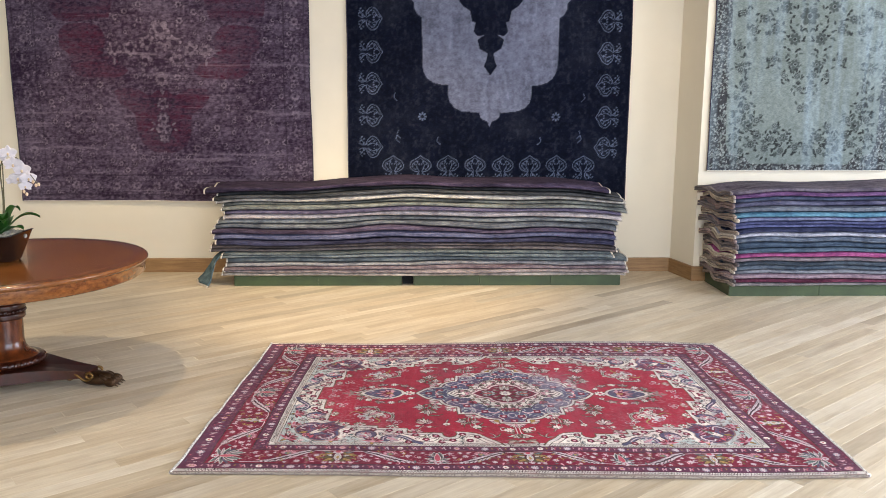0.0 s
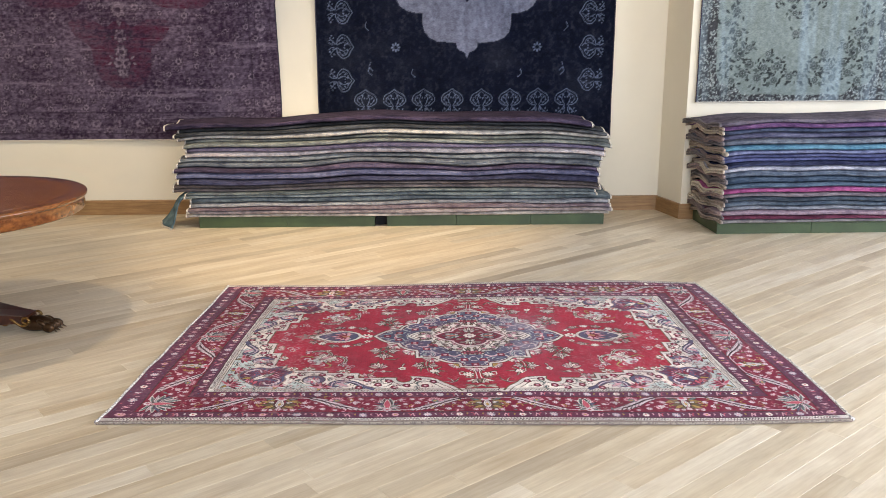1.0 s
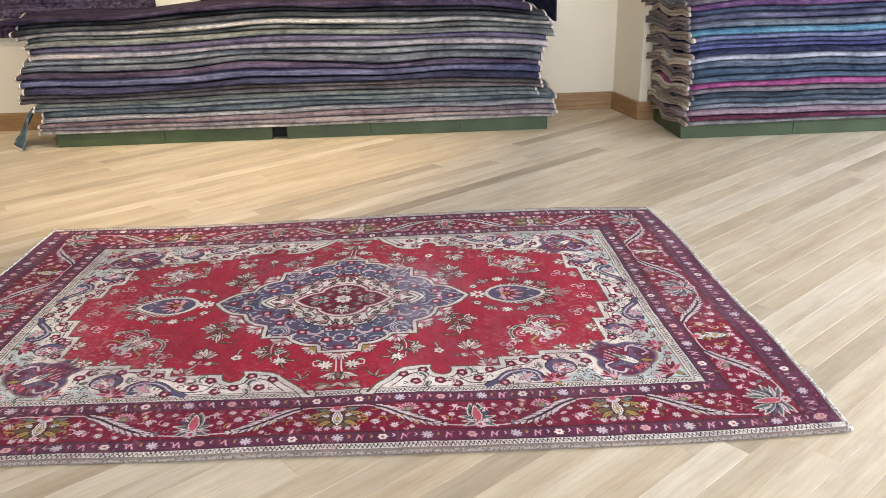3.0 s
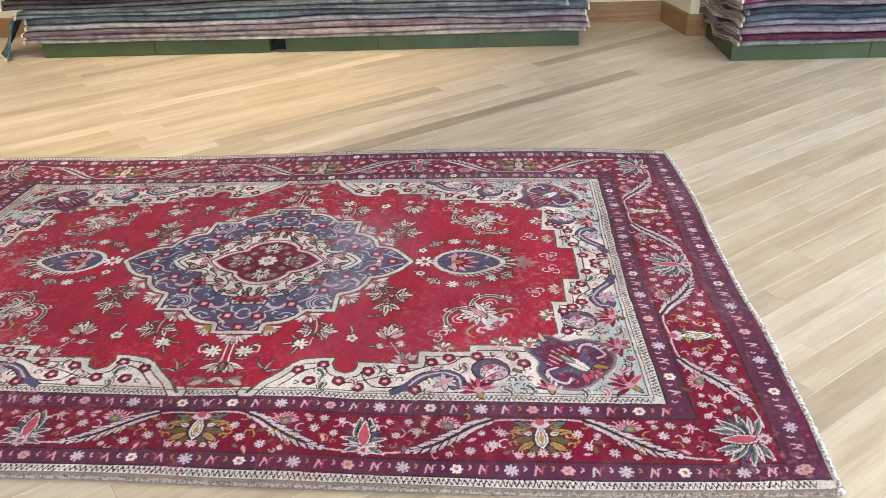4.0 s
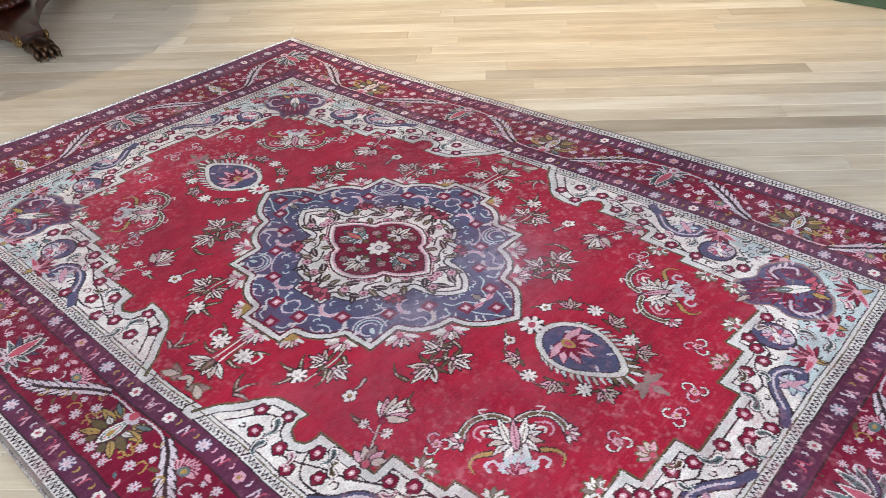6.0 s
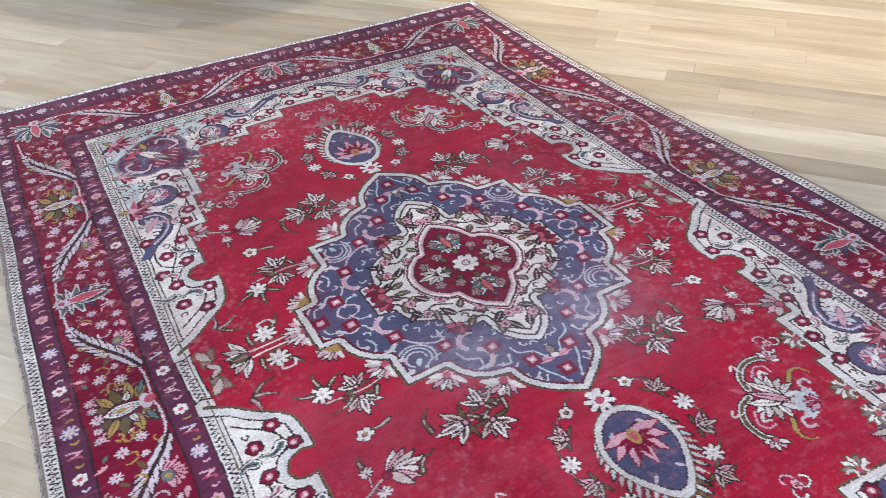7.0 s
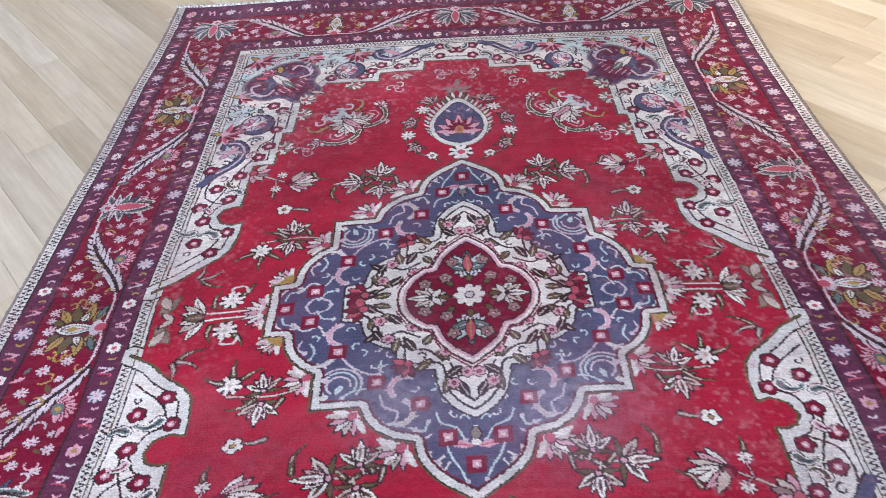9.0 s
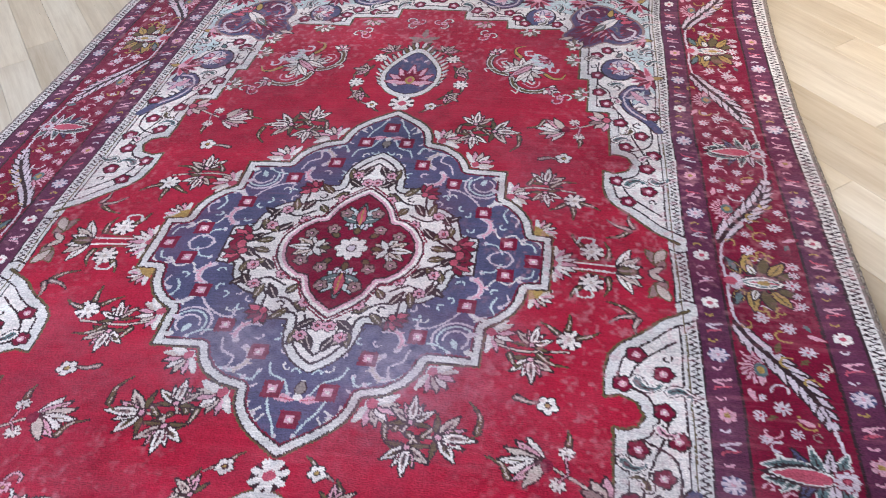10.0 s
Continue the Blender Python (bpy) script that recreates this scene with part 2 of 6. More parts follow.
def value_noise(x, y, scale, seed, octaves=3):
    """Smooth noise between -1 and 1 over arrays of coordinates."""
    total, amp, norm = 0, 1.0, 0
    for o in range(octaves):
        gen = np.random.default_rng(seed * 31 + o)
        lattice = gen.uniform(-1, 1, (128, 128))
        u, v = x * scale * 2 ** o + 37.3, y * scale * 2 ** o + 11.7
        i, j = np.floor(u).astype(int), np.floor(v).astype(int)
        fu, fv = u - i, v - j
        fu, fv = fu * fu * (3 - 2 * fu), fv * fv * (3 - 2 * fv)
        g = lambda a, b: lattice[a % 128, b % 128]
        total = total + amp * ((g(i, j) * (1 - fu) + g(i + 1, j) * fu) * (1 - fv) + (g(i, j + 1) * (1 - fu) + g(i + 1, j + 1) * fu) * fv)
        norm += amp
        amp *= 0.55
    return total / norm


# ---- drawing of woven designs ----
class Canvas:
    """A weaver's chart: yarn numbers on a fine grid, in metres."""

    def __init__(self, x0, x1, y0, y1, step, yarn):
        self.xs, self.ys = np.arange(x0, x1 + step, step), np.arange(y0, y1 + step, step)
        self.step = step
        self.img = np.full((len(self.ys), len(self.xs)), yarn, np.int16)

    def window(self, pts, pad=0.0):
        lo, hi = pts.min(0) - pad - self.step, pts.max(0) + pad + self.step
        a, b = np.searchsorted(self.xs, (lo[0], hi[0]))
        c, d = np.searchsorted(self.ys, (lo[1], hi[1]))
        return slice(c, d), slice(a, b)

    def poly(self, pts, yarn, only=None):
        pts = np.asarray(pts, float)
        win = self.window(pts)
        x, y = np.meshgrid(self.xs[win[1]], self.ys[win[0]])
        inside = np.zeros(x.shape, bool)
        for (xa, ya), (xb, yb) in zip(pts, np.roll(pts, -1, 0)):
            if ya != yb:
                inside ^= ((ya > y) != (yb > y)) & (x < (xb - xa) * (y - ya) / (yb - ya) + xa)
        self.fill(win, inside, yarn, only)

    def fill(self, win, mask, yarn, only):
        view = self.img[win]
        if only is not None:
            mask = mask & np.isin(view, only)
        view[mask] = yarn

    def stroke(self, pts, width, yarn, only=None, taper=False):
        pts = np.asarray(pts, float)
        n = len(pts) - 1
        for k, (a, b) in enumerate(zip(pts, pts[1:])):
            w = width * (1 - 0.8 * k / n) if taper else width
            win = self.window(np.array([a, b]), w)
            x, y = np.meshgrid(self.xs[win[1]], self.ys[win[0]])
            d = b - a
            t = np.clip(((x - a[0]) * d[0] + (y - a[1]) * d[1]) / max(d @ d, 1e-12), 0, 1)
            self.fill(win, np.hypot(x - a[0] - t * d[0], y - a[1] - t * d[1]) < w / 2, yarn, only)

    def oval(self, x, y, a, b, turn, yarn, only=None):
        t = np.linspace(0, 2 * math.pi, 22, endpoint=False)
        c, s = math.cos(turn), math.sin(turn)
        u, v = a * np.cos(t), b * np.sin(t)
        self.poly(np.stack([x + u * c - v * s, y + u * s + v * c], 1), yarn, only)

    def leaf(self, x, y, length, width, turn, yarn, edge=None, rib=None):
        t = np.linspace(0, 1, 9)
        w = width / 2 * np.sin(math.pi * t ** 0.8)
        c, s = math.cos(turn), math.sin(turn)
        u, v = np.r_[t * length, t[::-1] * length], np.r_[w, -w[::-1]]
        if edge is not None:
            e = self.step * 1.7
            ue, ve = np.r_[t * (length + 2 * e) - e, (t * (length + 2 * e) - e)[::-1]], np.r_[w + e, -(w + e)[::-1]]
            self.poly(np.stack([x + ue * c - ve * s, y + ue * s + ve * c], 1), edge)
        self.poly(np.stack([x + u * c - v * s, y + u * s + v * c], 1), yarn)
        if rib is not None:
            self.stroke([(x, y), (x + length * 0.8 * c, y + length * 0.8 * s)], self.step * 1.5, rib)

    def rosette(self, x, y, r, petals, yarn, heart, edge, turn=0.0):
        for grow, y_ in ((self.step * 1.6, edge), (0.0, yarn)):
            for k in range(petals):
                a = turn + 2 * math.pi * k / petals
                self.oval(x + 0.62 * r * math.cos(a), y + 0.62 * r * math.sin(a), 0.38 * r + grow, 1.05 * r * math.sin(math.pi / petals) * 0.62 + grow, a, y_)
        self.oval(x, y, 0.30 * r + self.step * 0.8, 0.30 * r + self.step * 0.8, 0, edge)
        self.oval(x, y, 0.24 * r, 0.24 * r, 0, heart)

    def spokes(self, x, y, r, petals, yarn, heart, edge, turn=0.0):
        """A small flower of narrow petals parted by dark seams."""
        self.oval(x, y, 1.04 * r, 1.04 * r, 0, edge)
        for k in range(petals):
            a = turn + 2 * math.pi * k / petals
            self.stroke([(x + 0.34 * r * math.cos(a), y + 0.34 * r * math.sin(a)), (x + 0.92 * r * math.cos(a), y + 0.92 * r * math.sin(a))], 3.0 * r / petals, yarn)
        self.oval(x, y, 0.22 * r, 0.22 * r, 0, heart)

    def free(self, x, y, r, ground):
        """True where the chart still shows nothing but ground round a point."""
        win = self.window(np.array([(x - r, y - r), (x + r, y + r)]))
        view = self.img[win]
        return view.size > 0 and bool(np.isin(view, ground).all())

    def scatter(self, tries, box_, r, ground, gen, draw):
        """Fills what is left of the ground with small motifs."""
        for _ in range(tries):
            x, y = gen.uniform(box_[0], box_[1]), gen.uniform(box_[2], box_[3])
            if self.free(x, y, r, ground):
                draw(x, y)

    def curl(self, x, y, r, turn, bend, width, yarn, sweep=4.2):
        t = np.linspace(0, 1, 12)
        a = turn + bend * t * sweep
        rad = r * (1 - 0.55 * t)
        pts = np.cumsum(np.stack([np.cos(a), np.sin(a)], 1) * (rad * sweep / 12)[:, None], 0) + (x, y)
        self.stroke(pts, width, yarn)


def dyed(img, yarns):
    return np.array([srgb(*c) for c in yarns])[img]


def sample(canvas, rgb, x, y):
    """The chart's colour at every point, blended between its cells."""
    u, v = np.clip((x - canvas.xs[0]) / canvas.step, 0, len(canvas.xs) - 1.001), np.clip((y - canvas.ys[0]) / canvas.step, 0, len(canvas.ys) - 1.001)
    i, j = u.astype(int), v.astype(int)
    fu, fv = (u - i)[..., None], (v - j)[..., None]
    return (rgb[j, i] * (1 - fu) + rgb[j, i + 1] * fu) * (1 - fv) + (rgb[j + 1, i] * (1 - fu) + rgb[j + 1, i + 1] * fu) * fv


# ---- the room ----
NORTH, EAST, WEST, SOUTH, TOP = 3.49, 7.0, -6.0, -7.0, 3.7
BAY_X, BAY_Y = 2.10, 3.04  # the wall that stands forward


def structure(name, bm, material, label, category):
    return tagged(part(name, bm, material), label, category, kind="structure")


structure("wall_north", box(bmesh.new(), (WEST, NORTH, 0), (2.02, NORTH + 0.2, TOP)), WALL, "smooth cream painted plaster wall behind the hanging rugs", "wall")
bay = bmesh.new()
ring = [(2.02, NORTH), (BAY_X, BAY_Y), (EAST, BAY_Y), (EAST, NORTH + 0.2), (2.02, NORTH + 0.2)]
lo, hi = [bay.verts.new((x, y, 0)) for x, y in ring], [bay.verts.new((x, y, TOP)) for x, y in ring]
bay.faces.new(lo)
bay.faces.new(hi)
for i in range(5):
    bay.faces.new((lo[i], lo[(i + 1) % 5], hi[(i + 1) % 5], hi[i]))
structure("wall_bay", bay, WALL, "cream plaster wall projecting into the showroom", "wall")
structure("wall_west", box(bmesh.new(), (WEST - 0.2, SOUTH - 0.2, 0), (WEST, NORTH + 0.2, TOP)), WALL, "plain cream painted wall", "wall")
# the walls with the shop windows, built round their openings
for name, boxes in (("wall_east", [((EAST, SOUTH, 0), (EAST + 0.2, BAY_Y, 0.3)), ((EAST, SOUTH, 3.1), (EAST + 0.2, BAY_Y, TOP)), ((EAST, SOUTH, 0.3), (EAST + 0.2, -3.0, 3.1)), ((EAST, 1.8, 0.3), (EAST + 0.2, BAY_Y, 3.1))]),
                    ("wall_south", [((WEST, SOUTH - 0.2, 0), (EAST + 0.2, SOUTH, 0.4)), ((WEST, SOUTH - 0.2, 3.4), (EAST + 0.2, SOUTH, TOP)), ((WEST, SOUTH - 0.2, 0.4), (-2.0, SOUTH, 3.4)), ((5.2, SOUTH - 0.2, 0.4), (EAST + 0.2, SOUTH, 3.4))])):
    bm = bmesh.new()
    for a, b in boxes:
        box(bm, a, b)
    structure(name, bm, WALL, "cream wall with a large shop window", "wall")
structure("ceiling", box(bmesh.new(), (WEST - 0.2, SOUTH - 0.2, TOP), (EAST + 0.2, NORTH + 0.2, TOP + 0.15)), CEILING, "plain white painted ceiling", "ceiling")

for name, axis, a, b, c in (("window_1", "x", (EAST + 0.06, -3.0, 0.3), (EAST + 0.12, 1.8, 3.1), 4), ("window_2", "y", (-2.0, SOUTH - 0.12, 0.4), (5.2, SOUTH - 0.06, 3.4), 5)):
    win = empty(name, None, "large dark-framed shop window", "window", kind="structure")
    k = 1 if axis == "x" else 0
    for i in range(c + 1):
        p = a[k] + (b[k] - a[k]) * i / c
        lo, hi = list(a), list(b)
        lo[k], hi[k] = max(p - 0.03, a[k]), min(p + 0.03, b[k])
        part("window_frame", box(bmesh.new(), lo, hi), FRAME, win)
    for z in (a[2], b[2] - 0.06):
        lo, hi = list(a), list(b)
        lo[2], hi[2] = z, z + 0.06
        lo[1 - k] -= 0.003
        hi[1 - k] += 0.003
        part("window_frame", box(bmesh.new(), lo, hi), FRAME, win)


def skirting(name, a, b, inward):
    """An oak skirting board from a to b with a rounded top edge."""
    a, b, n = Vector((*a, 0)), Vector((*b, 0)), Vector((*inward, 0)).normalized()
    bm = bmesh.new()
    prof = [(0.0, 0.0), (0.016, 0.0), (0.016, 0.128), (0.012, 0.136), (0.0, 0.138)]
    rings = [[bm.verts.new(p + n * d + Vector((0, 0, z))) for d, z in prof] for p in (a, b)]
    for i in range(5):
        bm.faces.new((rings[0][i], rings[0][(i + 1) % 5], rings[1][(i + 1) % 5], rings[1][i]))
    bm.faces.new(rings[0])
    bm.faces.new(rings[1][::-1])
    structure(name, bm, SKIRT, "light brown oak skirting board", "baseboard")


skirting("baseboard_north", (WEST, NORTH), (2.015, NORTH), (0, -1))
skirting("baseboard_return", (2.02, NORTH - 0.017), (BAY_X, BAY_Y), (-1, -0.18))
skirting("baseboard_bay", (BAY_X - 0.016, BAY_Y), (EAST, BAY_Y), (0, -1))
for z in (2.02, 1.83):
    structure("trim", box(bmesh.new(), (WEST, NORTH - 0.004, z), (-4.28, NORTH, z + 0.006)), WALL, "thin raised line on the cream wall", "trim")


# ---- ceiling spots ----
def ceiling_spot(eye, target):
    spot = empty("ceiling_spot", pose(*eye), "white adjustable ceiling spotlight", "spotlight", "ceiling spots")
    d = (Vector(target) - Vector(eye)).normalized()
    q = d.to_track_quat("-Z", "Y").to_matrix().to_4x4()
    can = lathe(bmesh.new(), [(0.056, 0.03), (0.056, 0.17), (0.045, 0.185), (0, 0.185)], 24)
    lathe(can, [(0.056, 0.03), (0.051, 0.03), (0.051, 0.17), (0, 0.17)], 24)
    bmesh.ops.transform(can, matrix=q, verts=can.verts)
    part("housing", can, METAL, spot, smooth=True)
    part("arm", tube(bmesh.new(), [-d * 0.17, (-d * 0.17 + Vector((0, 0, TOP - eye[2]))) * Vector((1, 1, 0)) + Vector((0, 0, TOP - eye[2]))], 0.009), METAL, spot)


for eye, target, power, cone in SPOTS:
    ceiling_spot(eye, target)


# ---- rugs on the wall ----
def wall_rug(name, x0, x1, z0, z1, y, dye_of, label, material, sag=0.012, seed=1, step=0.008):
    """A rug hung flat against the wall, with its folds, a hem and a rod; dye_of gives the colour of each knot."""
    cols = np.arange(x0, x1 + step, step)
    rows = np.r_[np.arange(z0, 2.66, step), np.linspace(2.67, z1, 30)]
    x, z = np.meshgrid(cols, rows)
    fall = np.clip((z1 - z) / (z1 - z0), 0, 1)
    yy = y - 0.012 - sag * fall * (0.6 + 0.5 * value_noise(x, z * 0.25, 1.6, seed)) - 0.004 * value_noise(x, z, 5, seed + 5)
    zz = z + 0.012 * value_noise(x, 0 * x, 1.1, seed + 2) * fall
    xx = x + 0.012 * value_noise(0 * x, z, 1.2, seed + 3) * np.abs(x - (x0 + x1) / 2) / (x1 - x0) * 2
    rug = empty(name, None, label, "wall rug", "hanging rugs")
    sheet = link("woven_sheet", grid_mesh("woven_sheet", np.stack([xx, yy, zz], -1), dye_of(x, z)), material, rug, smooth=True)
    bm = bmesh.new()
    tube(bm, np.stack([xx[0], yy[0], zz[0] - 0.002], -1)[::6], 0.005, 6)
    part("hem", bm, FRINGE, rug, "pale bound lower edge")
    for side, c in ((0, 0), (1, -1)):
        bm = bmesh.new()
        tube(bm, np.stack([xx[:, c], yy[:, c], zz[:, c]], -1)[::8], 0.005, 6)
        part("side_binding", bm, FRINGE if side and seed == 3 else DARK_YARN, rug)
    part("rod", tube(bmesh.new(), [(x0 - 0.03, y - 0.02, z1 + 0.012), (x1 + 0.03, y - 0.02, z1 + 0.012)], 0.011), METAL, rug)
    return rug


DARK_YARN = plain_material("dark_side_binding", srgb(58, 52, 66), 0.95, 0, 0.3, 90)
WORN = pile_material("worn_overdyed_pile", 110, 0.0, 0.35, 0.95, (0.5, 1, 1.5))


def blend(a, b, f):
    return a + (b - a) * np.clip(f, 0, 1)[..., None]


def step_in(v, lo, hi):
    t = np.clip((v - lo) / (hi - lo), 0, 1)
    return t * t * (3 - 2 * t)


def plum_chart():
    """Half of the ghosted floral design of the plum rug: 0 ground, 1 pale, 2 dark, 3 maroon field."""
    cv = Canvas(0, 1.40, 0.6, 3.55, 0.004, 0)
    gen = random.Random(12)
    for pts in ([(0.30, 1.92), (0.42, 1.86), (0.78, 1.88), (0.84, 2.06), (0.92, 2.14), (0.88, 2.32), (0.60, 2.34), (0.50, 2.22), (0.52, 2.08), (0.40, 2.02)],
                [(0.0, 1.16), (0.10, 1.17), (0.20, 1.24), (0.25, 1.36), (0.27, 1.52), (0.38, 1.60), (0.44, 1.74), (0.24, 1.76), (0.12, 1.70), (0.0, 1.72)],
                [(0.46, 2.40), (0.92, 2.38), (0.98, 2.70), (0.98, 3.3), (0.30, 3.3), (0.40, 2.66)]):
        cv.poly(smooth_line([*pts, pts[0]], 4), 3)

    def flower(x, z, r):
        cv.rosette(x, z, r, gen.choice((6, 7, 8)), 1, 2, 2, gen.random())
        for k in range(5):
            a = gen.uniform(0, 6.3)
            cv.leaf(x + 1.2 * r * math.cos(a), z + 1.2 * r * math.sin(a), r, r * 0.4, a + gen.uniform(-0.6, 0.6), gen.choice((1, 2)))

    for x, z, r in ((0.0, 1.30, 0.05), (0.03, 1.38, 0.05), (0.0, 1.48, 0.06), (0.0, 1.62, 0.06), (0.0, 1.84, 0.07), (0.14, 2.02, 0.07), (0.28, 2.12, 0.08), (0.12, 2.18, 0.08), (0.42, 2.12, 0.07), (0.0, 2.3, 0.1)):
        flower(x, z, r)
    for k in range(420):
        x, z = gen.uniform(0.0, 1.34), gen.uniform(0.72, 2.7)
        if cv.free(x, z, 0.03, [0]):
            flower(x, z, gen.uniform(0.018, 0.036))
    for k in range(13):
        for x, z in ((1.24, 0.85 + 0.17 * k), (0.10 + 0.19 * k, 0.85)):
            if x < 1.3:
                cv.oval(x, z, 0.05, 0.05, 0, 2)
                cv.rosette(x, z, 0.042, 8, 1, 2, 0)
    for q_ in (0.76, 0.95):
        cv.stroke([(0, q_), (1.33 if q_ < 0.9 else 1.14, q_), (1.33 if q_ < 0.9 else 1.14, 3.5)], 0.012, 2)
    return cv


plum_chart_ = plum_chart()
plum_mask = np.eye(4)[plum_chart_.img][..., 1:]


def plum_dye(x, z):
    """Overdyed plum and grey, worn in level streaks, with maroon fields and ghosted flowers."""
    X = np.abs(x + 2.889) + 0.012 * value_noise(x, z, 3, 17, 3)
    n1, n2 = value_noise(x, z, 2.2, 11, 4), value_noise(x * 0.5, z * 9, 3.5, 12, 4)
    fine, grain = value_noise(x, z, 46, 13, 3), value_noise(x * 0.6, z * 1.8, 60, 16, 2)
    marks = sample(plum_chart_, plum_mask, X, z + 0.012 * value_noise(x, z, 3, 18, 3))
    grey, plum, maroon = (np.array(srgb(*c)) for c in ((104, 92, 108), (50, 36, 54), (66, 16, 40)))
    c = blend(np.broadcast_to(plum, (*x.shape, 3)), grey, 0.40 + 0.45 * n1 + 0.30 * n2 + 0.6 * fine + 0.3 * grain)
    c = blend(c, maroon, marks[..., 2] * (0.42 + 0.75 * n2 + 0.6 * fine))
    c = blend(c, np.array(srgb(134, 122, 134)), marks[..., 0] * (0.36 + 0.5 * fine + 0.3 * n1))
    c = blend(c, np.array(srgb(34, 24, 38)), marks[..., 1] * (0.45 + 0.5 * fine))
    c = blend(c, np.array(srgb(128, 116, 130)), step_in(n2, 0.36, 0.6) * 0.4)
    return np.clip(c * (1 + 0.22 * grain[..., None]), 0, 1)


NAVY_YARNS = [(15, 19, 34), (104, 108, 126), (92, 102, 124), (26, 30, 46)]


def navy_chart():
    """Half of a navy design with a lobed grey medallion and a row of ogee buds round it; mirrored about its middle."""
    cv = Canvas(0, 1.36, 0.6, 3.55, 0.004, 0)
    px = lambda pts: [((x - 866) * 0.00529, 2.628 - 0.00527 * y) for x, y in pts]
    edge = [(866, -190), (1060, -190), (1060, -60), (1019, 0), (1004, 14), (1004, 24), (998, 34), (990, 40), (989, 122), (987, 134), (981, 145), (970, 153), (957, 157), (942, 158), (942, 178), (939, 189), (931, 198), (918, 204), (885, 206), (884, 213), (878, 219), (870, 222), (866, 232)]
    cv.poly(px(edge), 3)
    cv.poly([(max(0.0, x * 0.985), z + 0.012) for x, z in px(edge)], 1)
    inner = [(866, -190), (1000, -190), (955, -30), (935, 2), (926, 4), (915, 18), (903, 26), (899, 44), (893, 46), (897, 62), (890, 70), (878, 68), (890, 76), (886, 92), (872, 100), (874, 112), (878, 122), (866, 138)]
    cv.poly(px(inner), 0)

    def bud(x, z, turn):
        c, s = math.cos(turn), math.sin(turn)
        at = lambda u, v: (x + u * c - v * s, z + u * s + v * c)
        for m in (1, -1):
            side = smooth_line([at(0, 0.11), at(m * 0.035, 0.085), at(m * 0.085, 0.055), at(m * 0.10, 0.005), at(m * 0.06, -0.035), at(m * 0.02, -0.045), at(m * 0.045, -0.08), at(m * 0.075, -0.105)], 6)
            cv.stroke(side, 0.0065, 2)
            cv.stroke(smooth_line([at(m * 0.006, 0.085), at(m * 0.03, 0.062), at(m * 0.066, 0.04), at(m * 0.076, 0.008), at(m * 0.045, -0.022)], 6), 0.0045, 2)
            cv.stroke([at(m * 0.02, -0.045), at(m * 0.012, -0.085), at(m * 0.03, -0.115)], 0.006, 2)
            for u, v in ((0.03, 0.055), (0.055, 0.03), (0.075, 0.01), (0.03, -0.01), (0.07, -0.07), (0.012, 0.03), (0.05, -0.105), (0.05, -0.02), (0.09, -0.09), (0.03, -0.075)):
                cv.oval(*at(m * u, v), 0.009, 0.006, turn + m, 2)
            cv.stroke([at(m * 0.012, -0.04), at(m * 0.04, 0.02), at(m * 0.02, 0.055)], 0.005, 2)

    for k in range(4):
        bud(0.135 + 0.262 * k, 1.03, 0)
    for k in range(9):
        bud(1.13, 1.22 + 0.297 * k, math.pi / 2)
    for x, z, r in ((0.64, 1.515, 0.05), (0.64, 2.9, 0.05)):
        for k in range(8):
            a = math.pi / 4 * k
            cv.oval(x + 0.6 * r * math.cos(a), z + 0.6 * r * math.sin(a), 0.013, 0.008, a, 2)
    for x, z in ((0.85, 1.31), (0.88, 1.66), (0.47, 1.25), (0.86, 1.27)):
        cv.stroke(smooth_line([(x, z), (x + 0.03, z + 0.03), (x + 0.02, z + 0.07)], 5), 0.006, 2)
    return cv


navy_chart_ = navy_chart()
navy_rgb = dyed(navy_chart_.img, NAVY_YARNS)


def navy_dye(x, z):
    X = np.abs(x - 0.195) + 0.006 * value_noise(x, z, 4, 22)
    c = sample(navy_chart_, navy_rgb, X, z + 0.008 * value_noise(x, z, 3, 23))
    n, fine, bars = value_noise(x, z, 3, 24, 5), value_noise(x, z, 40, 25, 3), value_noise(x * 4, z, 6, 26, 3)
    return np.clip(c * (1 + 0.28 * n + 0.35 * fine + 0.2 * bars + 0.15 * value_noise(x, z * 4, 8, 27, 3))[..., None] + (0.012 * np.clip(n, 0, 1) + 0.022 * np.clip(fine, 0, 1) * (0.6 + bars))[..., None], 0, 1)


